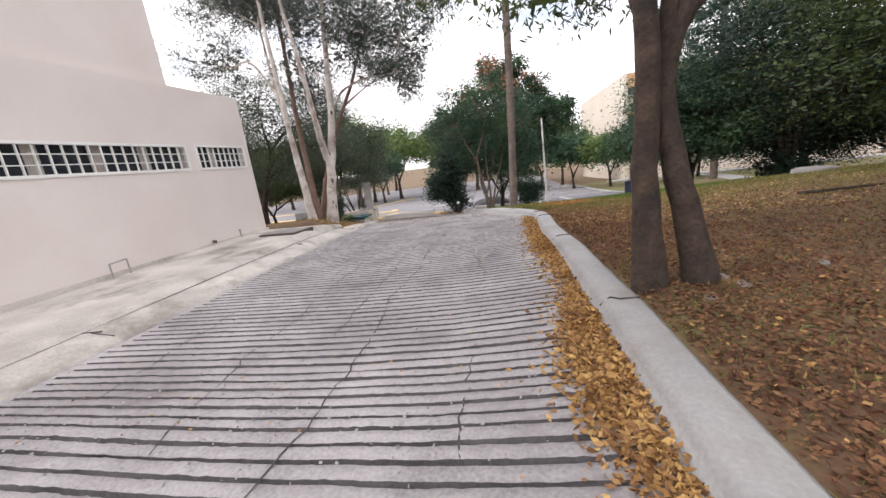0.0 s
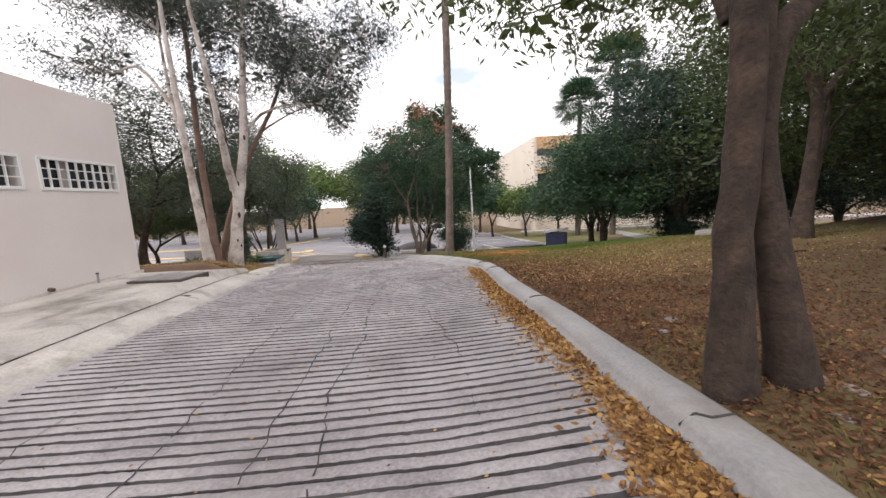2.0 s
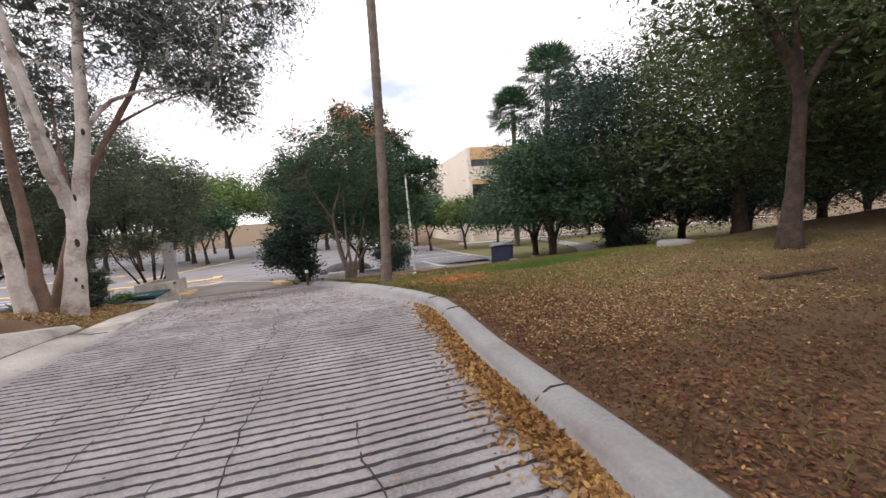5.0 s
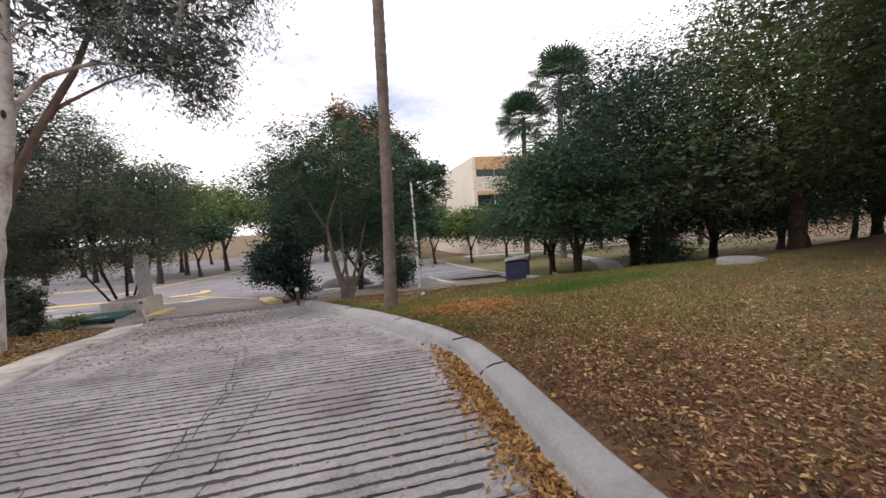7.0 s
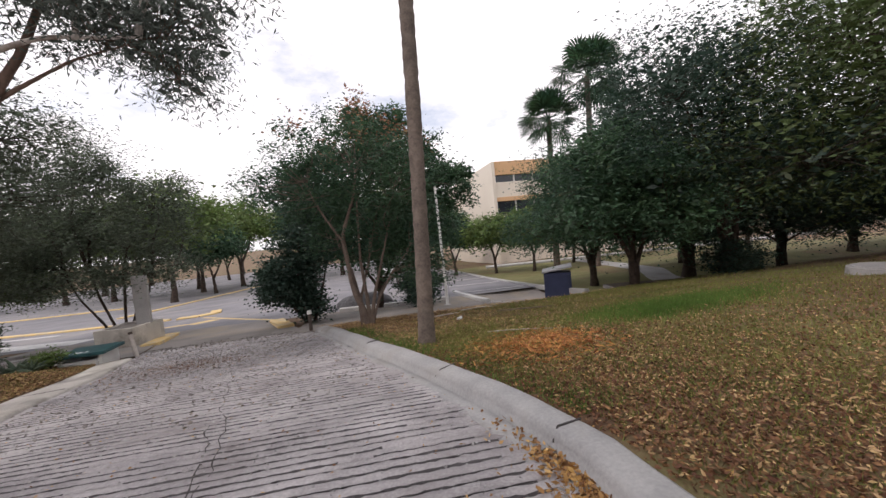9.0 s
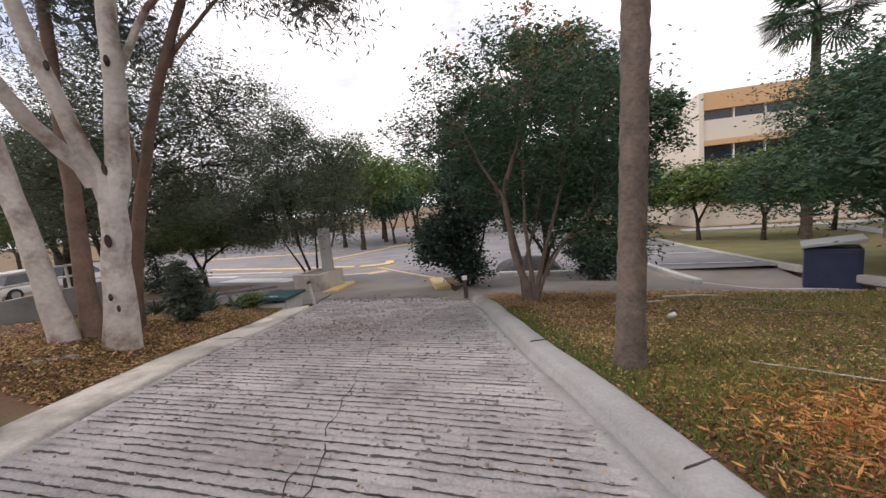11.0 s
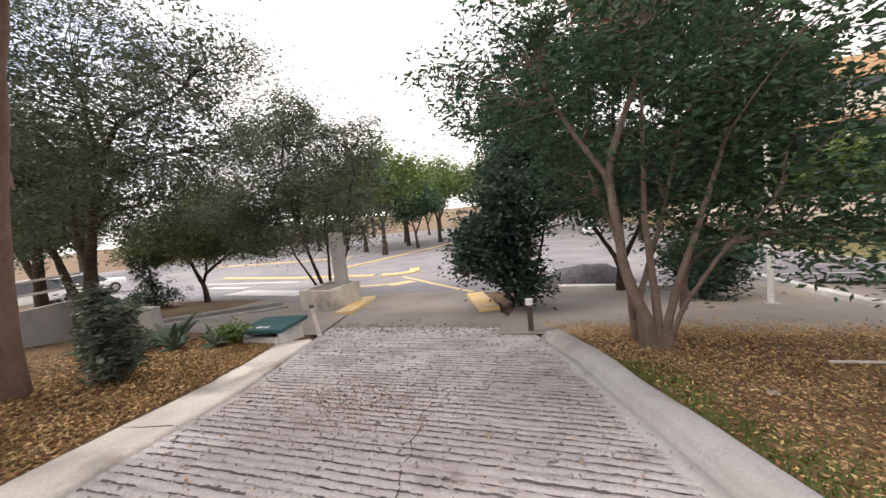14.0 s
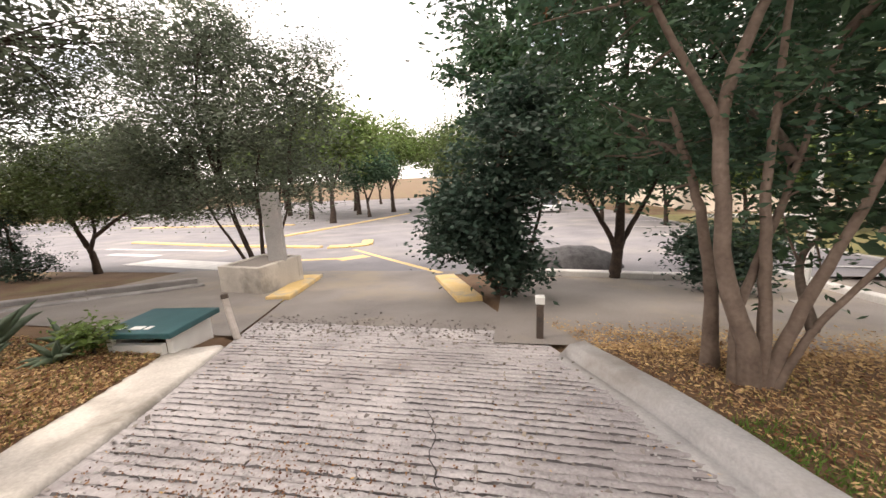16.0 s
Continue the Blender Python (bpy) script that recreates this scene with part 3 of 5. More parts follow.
    grid_mesh("crown", v, f, leaf, root, crown_label)
    if tips:
        top = cents[np.argsort(-cents[:, 2])[:tips * 5:5]]
        v, f = leaves(np.repeat(top, 70, 0) + r.normal(0, 0.19, (len(top) * 70, 3)) + [0, 0, 0.2], size * 1.3, r, 0, 0.5)
        tagged(grid_mesh("dry_top", v, f, M_LEAF_RUST, root, "rusty red dry shoots"), kind="stuff")
    for p, s in knots:
        bm = bmesh.new()
        bmesh.ops.create_icosphere(bm, subdivisions=2, radius=s, matrix=Matrix.Translation(p) @ Matrix.Diagonal((0.5, 0.5, 1.1, 1)))
        part("knot", bm, M_KNOT, trunk, "dark bark scar", True)
    return root


# the double-trunked tree by the kerb, and its overhanging boughs
tree("shade_tree", "dark double-trunked tree leaning over the kerb", (1.41, 3.0),
     [([(-0.17, 0.0, 0), (-0.22, -0.02, 0.5), (-0.23, -0.03, 1.05), (-0.22, -0.04, 1.5), (-0.2, -0.06, 1.9), (-0.32, 0.0, 2.5), (-0.5, 0.1, 3.4), (-0.7, 0.3, 4.6)], 0.1, 0.05),
      ([(0.19, -0.02, 0), (0.09, 0, 0.5), (-0.05, 0, 1.0), (-0.12, 0.0, 1.4), (-0.08, 0.03, 1.8), (0.3, 0.15, 2.2), (0.9, 0.35, 2.6), (2.0, 0.5, 3.0)], 0.1, 0.045),
      ([(-0.12, 0.01, 1.55), (-0.05, 0.06, 2.0), (0.02, 0.18, 2.6), (0.3, 0.5, 3.5), (0.5, 0.9, 4.4)], 0.06, 0.03),
      ([(-0.25, 0.05, 2.1), (-0.7, 0.4, 2.9), (-1.5, 0.9, 3.5)], 0.045, 0.02),
      ([(0.9, 0.35, 2.6), (1.6, 0.9, 3.3), (2.6, 1.4, 3.7)], 0.045, 0.02)],
     [(-1.3, 1.6, 3.3, 1.0, 1.0, 0.45), (-0.5, 1.5, 3.0, 1.0, 1.0, 0.5), (0.6, 1.0, 3.4, 1.6, 1.3, 0.7), (2.2, 1.0, 3.2, 1.8, 1.6, 0.8), (1.6, 2.6, 3.9, 1.8, 1.4, 0.9), (0.5, -1.2, 3.9, 2.5, 1.5, 0.7), (4.0, 1.6, 3.2, 1.8, 1.8, 1.0), (3.4, -0.2, 3.2, 1.8, 1.2, 0.8), (5.8, 0.6, 3.5, 1.8, 1.8, 0.9), (3.6, -2.2, 3.8, 2.0, 1.6, 0.8), (6.5, -1.8, 4.0, 1.8, 1.6, 0.8), (1.5, -3.4, 4.2, 2.4, 1.4, 0.7)],
     M_BARK_DARK, M_LEAF_OLIVE, seed=11, clusters=640, per=75, size=0.1, spread=0.2, droop=0.9, aspect=0.24, twig=0.012,
     crown_label="narrow drooping olive-green leaves", flare=1.45, fill=0.06)
# pale eucalypts
EUC = (-6.8, 12.9)
EZ = height(*EUC)


def eu(x, y, z):
    return (x - EUC[0], y - EUC[1], z - EZ)


EUC_BLOBS = [eu(-5.9, 13.3, 7.2) + (1.5, 1.5, 0.9), eu(-4.4, 13.3, 6.4) + (1.3, 1.3, 0.8), eu(-3.0, 13.2, 6.0) + (1.1, 1.2, 0.7), eu(-7.4, 13, 8.6) + (2.0, 1.8, 1.2), eu(-5.0, 12.8, 8.2) + (1.8, 1.6, 1.0), eu(-7.2, 13.2, 5.6) + (0.9, 0.9, 0.5), eu(-2.3, 13.0, 6.8) + (1.0, 1.0, 0.6), eu(-5.5, 13.2, 5.6) + (1.0, 0.9, 0.5)]
tree("eucalyptus_tree", "tall pale-barked eucalyptus with forked smooth trunk", EUC,
     [([eu(-6.7, 12.75, -0.1), eu(-6.54, 12.8, 1.0), eu(-6.39, 12.8, 1.63), eu(-6.33, 12.82, 2.1), eu(-6.27, 12.95, 2.6), eu(-6.06, 12.95, 3.6), eu(-5.97, 12.95, 4.7), eu(-5.8, 13.0, 6.3), eu(-5.6, 13.0, 8.2)], 0.2, 0.06),
      ([eu(-6.38, 12.8, 1.9), eu(-6.43, 12.62, 2.6), eu(-6.42, 12.42, 3.4), eu(-6.4, 12.2, 4.4), eu(-6.4, 11.9, 5.8), eu(-6.5, 11.7, 7.2)], 0.13, 0.045),
      ([eu(-6.42, 12.66, 2.3), eu(-6.3, 12.3, 2.6), eu(-6.18, 11.96, 2.9), eu(-6.0, 11.6, 3.4), eu(-5.9, 11.3, 4.1), eu(-5.9, 11.0, 5.2)], 0.105, 0.04),
      ([eu(-6.1, 12.95, 3.5), eu(-6.1, 13.15, 3.9), eu(-5.6, 13.2, 4.5), eu(-4.85, 13.2, 4.75), eu(-3.6, 13.2, 4.75)], 0.06, 0.02)],
     EUC_BLOBS, M_BARK_PALE, M_LEAF_EUC, seed=21, clusters=330, per=120, size=0.125, spread=0.26, droop=0.8, aspect=0.2, twig=0.016, group="pale eucalypts", branches=0.8, fill=0.03,
     knots=[(eu(-6.4, 12.63, 2.22), 0.085), (eu(-6.3, 12.74, 2.36), 0.075), (eu(-6.32, 12.62, 1.4), 0.085), (eu(-6.44, 12.58, 0.62), 0.05), (eu(-6.36, 12.27, 2.75), 0.08), (eu(-5.98, 12.83, 3.75), 0.07), (eu(-6.36, 12.6, 0.45), 0.045), (eu(-6.3, 12.36, 3.6), 0.06)])
E2 = (-7.3, 12.45)
EUC, EZ = E2, height(*E2)
tree("eucalyptus_tree", "leaning pale eucalyptus trunk with peeling bark", E2,
     [([eu(-7.3, 12.45, -0.1), eu(-7.33, 12.35, 1.2), eu(-7.34, 12.26, 2.2), eu(-7.38, 12.2, 3.4), eu(-7.42, 12.15, 5.2), eu(-7.6, 12.3, 7.6)], 0.15, 0.05),
      ([eu(-7.38, 12.2, 3.4), eu(-7.8, 12.5, 5.0), eu(-8.2, 13.0, 7.0)], 0.08, 0.03)],
     [eu(-9.8, 13.5, 8.4) + (1.9, 1.9, 1.2), eu(-10.6, 13.5, 6.4) + (1.5, 1.5, 0.9), eu(-8.6, 13.8, 8.4) + (1.6, 1.6, 1.0)],
     M_BARK_PALE, M_LEAF_EUC, seed=23, clusters=150, per=90, size=0.14, spread=0.32, droop=0.8, aspect=0.2, twig=0.016, group="pale eucalypts", branches=0.8, fill=0.03)
E3 = (-7.22, 12.74)
EUC, EZ = E3, height(*E3)
tree("eucalyptus_tree", "brown-barked eucalyptus trunk among pale ones", E3,
     [([eu(-7.22, 12.74, -0.1), eu(-7.33, 12.85, 1.2), eu(-7.45, 13.0, 2.3), eu(-7.55, 13.13, 3.9), eu(-7.6, 13.3, 6.1), eu(-7.8, 13.6, 8.0)], 0.135, 0.05)],
     [eu(-8.6, 14.2, 8.6) + (1.6, 1.6, 1.0), eu(-7.6, 14.4, 7.2) + (1.0, 1.0, 0.7)],
     M_BARK_BROWN, M_LEAF_EUC, seed=25, clusters=90, per=90, size=0.14, spread=0.32, droop=0.8, aspect=0.2, twig=0.016, group="pale eucalypts", branches=0.8, fill=0.03)


E4 = (-7.6, 13.55)
EUC, EZ = E4, height(*E4)
tree("eucalyptus_tree", "slender grey-brown eucalyptus arching toward the driveway", E4,
     [([eu(-7.6, 13.55, -0.2), eu(-7.4, 13.5, 0.4), eu(-6.89, 13.5, 1.8), eu(-6.41, 13.5, 2.9), eu(-5.86, 13.5, 3.9), eu(-5.4, 13.55, 4.6), eu(-4.7, 13.6, 6.2)], 0.12, 0.04),
      ([eu(-5.85, 13.6, 4.0), eu(-5.25, 13.6, 4.35), eu(-4.7, 13.55, 4.6), eu(-3.9, 13.5, 4.8)], 0.04, 0.01),
      ([eu(-6.9, 13.6, 2.1), eu(-6.95, 13.6, 3.0), eu(-7.0, 13.65, 4.4)], 0.06, 0.02)],
     [eu(-4.6, 13.6, 6.4) + (0.9, 0.9, 0.6), eu(-4.3, 13.5, 5.1) + (1.0, 0.9, 0.4), eu(-3.3, 13.4, 5.0) + (0.9, 0.9, 0.5), eu(-3.2, 13.4, 4.3) + (0.45, 0.55, 0.4), eu(-7.0, 13.7, 4.8) + (0.8, 0.8, 0.5)],
     M_BARK_BROWN, M_LEAF_EUC, seed=27, clusters=150, per=110, size=0.11, spread=0.24, droop=0.8, aspect=0.2, twig=0.014, group="pale eucalypts", branches=0.8, fill=0.03)


# the tall bare palm trunk
def palm_trunk(x, y):
    root = thing("palm_tree", x, y, height(x, y), "tall slender palm with rough grey trunk", "palm")
    r = np.random.default_rng(31)
    n = 110
    k = np.linspace(0, 1, n)
    c = np.stack([0.32 * k + 0.05 * np.sin(k * 4), 0.1 * k, 11.5 * k - 0.1], 1)
    rad = 0.122 - 0.02 * k + 0.035 * np.exp(-k * 30) + np.where(np.arange(n) % 2, 0.006, -0.004) + r.normal(0, 0.003, n)
    v, f = tube(c, rad, 16)
    grid_mesh("trunk", v, f, M_BARK_PALM, root)
    fronds(root, (0.32, 0.1, 11.4), 22, 1.5, r)
    return root


def fronds(root, top, count, length, r, mat=None):
    for k in range(count):
        a, up = r.uniform(0, 2 * math.pi), r.uniform(-0.95, 1.45)
        d = np.array([math.cos(a) * math.cos(up), math.sin(a) * math.cos(up), math.sin(up)])
        s = np.cross(d, (0, 0, 1))
        s /= np.linalg.norm(s) + 1e-9
        n = np.cross(s, d)
        base, hub = np.array(top), np.array(top) + d * length * 0.55
        v, f = tube([base, (base + hub) / 2 + [0, 0, 0.03], hub], [0.018, 0.014, 0.01], 4)
        vs, fs = [v], [f]
        off = len(v)
        for j in range(17):
            w = -1.9 + 3.8 * j / 16
            q = d * math.cos(w) + s * math.sin(w)
            e = hub + q * length * 0.5 + np.array([0, 0, -0.12 * length * r.uniform(0.3, 1)])
            m = hub + q * length * 0.3
            wd = np.cross(q, n) * 0.025 * length
            vs.append(np.array([hub, m + wd, e, m - wd]))
            fs.append(np.arange(4)[None] + off)
            off += 4
        grid_mesh("frond", np.concatenate(vs), np.concatenate(fs), mat or M_LEAF_DARK, root)


palm_trunk(0.14, 12.7)


def fan_palm(x, y, h, length=1.5, seed=1):
    root = thing("fan_palm", x, y, height(x, y), "green fan palm rising behind the trees", "palm", "fan palms")
    r = np.random.default_rng(seed)
    k = np.linspace(0, 1, 30)
    v, f = tube(np.stack([0.2 * k, 0 * k, h * k - 0.1], 1), 0.24 - 0.07 * k + r.normal(0, 0.006, 30), 12)
    grid_mesh("trunk", v, f, M_BARK_PALM, root)
    fronds(root, (0.2, 0, h), 58, length, r)
    return root


fan_palm(14.1, 29.5, 12.9, 2.6, 41)
fan_palm(11.9, 31, 10.6, 2.3, 43)
fan_palm(24.5, 40, 14.2, 2.6, 45)

# thicket right of the driveway's foot
tree("multi_stem_tree", "many-stemmed dark green tree beside the kerb end", (-0.95, 16.6),
     [([(0, 0, 0), (0, 0, 0.35), (-0.25, 0.05, 0.9), (-0.35, 0.1, 2.0), (-0.4, 0.1, 2.4), (-0.05, 0.2, 3.2), (0.15, 0.3, 4.2)], 0.085, 0.025),
      ([(-0.37, 0.1, 2.2), (-0.8, 0.1, 2.9), (-1.2, 0.2, 3.8)], 0.04, 0.015),
      ([(0.08, 0, 0), (0.08, 0.05, 0.7), (0.0, 0.1, 1.6), (0.05, 0.2, 3.2)], 0.06, 0.02),
      ([(0.12, 0.0, 0), (0.25, -0.05, 0.7), (0.5, -0.1, 1.5), (0.8, -0.1, 2.5)], 0.06, 0.02),
      ([(0.15, -0.05, 0), (0.35, -0.08, 0.6), (0.7, -0.15, 1.2), (1.2, -0.2, 1.8)], 0.035, 0.014),
      ([(-0.08, 0.05, 0), (-0.12, 0.1, 0.6), (0.2, 0.2, 1.6), (0.5, 0.3, 2.8)], 0.05, 0.015),
      ([(-0.1, 0.42, -0.05), (-0.15, 0.42, 0.7), (-0.3, 0.45, 1.5), (-0.6, 0.5, 2.4)], 0.075, 0.025)],
     [(-1.4, 0.6, 3.7, 1.4, 1.3, 0.8), (0.0, 0.8, 4.6, 1.9, 1.6, 1.1), (1.1, 0.2, 3.7, 1.5, 1.4, 1.0), (1.5, 0.1, 2.3, 0.8, 0.9, 0.6), (0.4, 1.6, 2.9, 1.5, 0.9, 0.9), (1.0, 0.9, 1.3, 0.8, 0.6, 0.45), (1.7, -0.1, 1.5, 0.7, 0.7, 0.5), (-0.6, 1.0, 2.4, 0.9, 0.8, 0.6), (0.9, 0.1, 1.6, 0.7, 0.6, 0.5), (0.5, 0.5, 2.1, 0.9, 0.7, 0.6), (1.0, 0.2, 2.9, 1.0, 0.9, 0.6)],
     M_BARK_MID, M_LEAF_DARK, seed=51, clusters=320, per=115, size=0.095, spread=0.22, droop=0.25, aspect=0.35, tips=5, fill=0.04)
tree("dense_bush", "dense dark glossy bush by the yellow kerb", (-3.1, 20.4),
     [([(0, 0, 0), (-0.1, 0, 0.8), (-0.2, 0, 2.0), (0, 0, 3.2)], 0.09, 0.03), ([(0.15, 0.1, 0), (0.5, 0.1, 1.0), (0.8, 0.2, 2.2)], 0.06, 0.02), ([(-0.1, 0.1, 0), (-0.7, 0, 1.0), (-1.1, 0.1, 2.0)], 0.05, 0.02)],
     [(-0.5, 0, 1.7, 1.1, 1.0, 0.9), (0.1, 0, 0.8, 0.7, 0.7, 0.6), (0.2, 0.2, 2.8, 1.1, 1.0, 0.9), (-0.9, 0.2, 1.3, 0.7, 0.8, 0.6), (0.3, 0.3, 3.7, 0.7, 0.7, 0.5)],
     M_BARK_DARK, M_LEAF_BLACK, seed=53, clusters=210, per=80, size=0.12, spread=0.2, droop=0.2, aspect=0.5, category="bush")
tree("thicket_tree", "dark leafy tree with rusty top shoots", (-0.6, 22.3),
     [([(0, 0, 0), (0.1, 0, 1.5), (0, 0, 3.2), (0.1, 0, 5.2)], 0.13, 0.04), ([(0.1, 0, 0.8), (0.9, 0.1, 2.4), (1.5, 0.2, 3.6)], 0.07, 0.02), ([(0, 0, 0.8), (-0.9, 0, 2.4), (-1.6, 0.1, 3.8)], 0.07, 0.02)],
     [(0.3, 0, 6.7, 1.2, 1.1, 1.0), (-0.3, 0, 7.9, 0.5, 0.5, 0.6), (1.3, 0, 7.7, 0.5, 0.5, 0.6), (0.6, 0.1, 7.3, 0.7, 0.6, 0.6), (2.4, 0, 6.7, 0.5, 0.5, 0.5), (-1.3, 0, 6.3, 0.6, 0.6, 0.5), (-3.0, 0, 5.8, 0.4, 0.4, 0.4), (3.9, 0, 5.3, 0.5, 0.5, 0.5), (-1.7, 0, 5.1, 1.5, 1.4, 1.1), (1.9, 0, 5.6, 1.5, 1.4, 1.1), (3.2, 0, 4.8, 1.1, 1.1, 0.9), (-3.0, 0, 4.9, 0.9, 0.9, 0.7), (0.2, 0, 3.2, 2.4, 1.5, 1.3), (2.3, 0, 3.4, 1.2, 1.0, 0.9), (-2.4, 0, 4.0, 1.0, 1.0, 0.8)],
     M_BARK_DARK, M_LEAF_DARK, seed=55, clusters=430, per=110, size=0.15, spread=0.2, droop=0.35, aspect=0.4, tips=22, fill=0.07)

for x, y, sd, w in ((0.9, 20.9, 152, 0.65),):
    tree("understorey_bush", "dark leafy shrub under the thicket", (x, y), [([(0, 0, 0), (0.1, 0, 0.9)], 0.04, 0.02), ([(0, 0, 0), (-0.3, 0.1, 0.9)], 0.03, 0.015)],
         [(0, 0, 0.8 * w, 0.9 * w, 0.7 * w, 0.6 * w), (-0.5 * w, 0, 1.5 * w, 0.7 * w, 0.6 * w, 0.5 * w), (0.6 * w, 0, 1.4 * w, 0.7 * w, 0.6 * w, 0.5 * w)], M_BARK_DARK, M_LEAF_BLACK, seed=sd, clusters=80, per=70, size=0.11, spread=0.18, category="bush", group="thicket shrubs")

# trees left of the street
tree("yard_tree", "dark forked tree with dusty grey-green crown", (-12.6, 16.9),
     [([(0, 0, 0), (-0.2, 0, 0.7), (0.1, 0, 1.6), (0.5, 0, 2.6), (0.9, 0.2, 4)], 0.2, 0.05), ([(-0.15, 0, 0.4), (-0.8, 0, 1.2), (-1.2, 0, 2.4), (-1.4, 0, 3.6)], 0.13, 0.04), ([(0.1, 0, 1.6), (-0.5, 0.2, 2.8), (-0.4, 0.3, 4.2)], 0.09, 0.03)],
     [(0.8, 0, 5.0, 2.2, 2.0, 1.3), (-1.4, 0, 4.4, 2.2, 2.0, 1.3), (2.9, 0.5, 4.4, 1.8, 1.6, 1.1), (0.6, 0.3, 6.6, 2.2, 1.8, 1.0), (-0.5, 0, 3.0, 2.4, 1.6, 0.8), (3.6, 0.6, 5.8, 1.6, 1.4, 0.9), (1.6, 0.8, 3.4, 1.8, 1.4, 0.8)],
     M_BARK_DARK, M_LEAF_GREY, seed=61, clusters=480, per=140, size=0.085, spread=0.3, droop=0.3, aspect=0.34, group="yard trees", branches=0.5, fill=0.06)
tree("planter_tree", "many-stemmed dark tree with grey crown in the planter", (-9.75, 21.9),
     [([(a * 0.12, b * 0.08, 0), (a * 0.5, b * 0.3, 0.8), (a * 0.95, b * 0.5, 1.7), (a * 1.2, b * 0.8, 2.6)], 0.055, 0.02) for a, b in ((-1.3, 0), (-0.9, 0.6), (-0.5, -0.4), (0.0, 0.5), (0.3, -0.3), (0.6, 0.4), (1.0, 0))],
     [(-1.6, 0, 2.5, 2.0, 1.5, 0.65), (0.9, 0, 2.6, 1.6, 1.5, 0.7), (0.6, 0, 3.8, 1.9, 1.5, 0.9), (-1.6, 0, 4.0, 2.1, 1.4, 1.0), (1.4, 0.2, 5.0, 1.3, 1.2, 0.9), (-0.6, 0.2, 5.4, 1.6, 1.2, 0.9), (-2.8, 0.2, 5.6, 1.6, 1.0, 0.9), (-3.2, 0, 3.4, 1.6, 1.4, 0.8), (-0.9, 0, 6.4, 1.4, 1.1, 0.7)],
     M_BARK_DARK, M_LEAF_GREY, seed=63, clusters=520, per=130, size=0.095, spread=0.3, droop=0.2, aspect=0.36, branches=0.35, fill=0.06)
tree("clipped_tree", "small dark tree with low flat crown", (-16.2, 22.4),
     [([(0, 0, 0), (-0.05, 0, 0.7), (-0.35, 0, 1.2), (-0.6, 0, 1.9)], 0.12, 0.05), ([(-0.1, 0, 0.8), (0.25, 0, 1.3), (0.3, 0, 2)], 0.07, 0.03)],
     [(-0.6, 0, 2.7, 2.1, 1.6, 1.0), (1.2, 0, 2.5, 1.7, 1.4, 0.8), (-2.4, 0, 2.8, 1.6, 1.3, 0.9), (2.9, 0.3, 2.5, 1.3, 1.2, 0.7), (0.4, 0, 3.6, 1.6, 1.3, 0.7)],
     M_BARK_DARK, M_LEAF_OLIVE, seed=65, clusters=460, per=110, size=0.1, spread=0.24, aspect=0.4)
tree("yard_tree", "broad dusty tree arching above the yard", (-17.5, 18.0),
     [([(0, 0, 0), (0.2, 0, 1.5), (0.8, 0, 3.0), (1.2, 0, 4.5)], 0.2, 0.06), ([(0.2, 0, 1.4), (-0.8, 0, 3), (-1.5, 0, 4.5)], 0.12, 0.04)],
     [(1.2, 0, 5.2, 2.4, 2.0, 1.2), (-1.5, 0, 4.8, 2.2, 2.0, 1.2), (0, 0, 3.2, 3.0, 2, 0.9)],
     M_BARK_DARK, M_LEAF_OLIVE, seed=67, clusters=320, per=85, size=0.12, spread=0.3, aspect=0.32, group="yard trees")
hedge = tree("topiary_bush", "clipped rounded dark green bush", (-17.6, 21.3), [([(0, 0, 0), (0, 0, 1.6)], 0.06, 0.03)], [(0, 0, 0.45, 1.0, 0.9, 0.45), (-0.2, 0, 1.15, 0.45, 0.45, 0.35), (-0.2, 0, 1.8, 0.55, 0.55, 0.4)], M_BARK_DARK, M_LEAF_BLACK, seed=69, clusters=110, per=60, size=0.07, spread=0.12, aspect=0.5, category="bush")

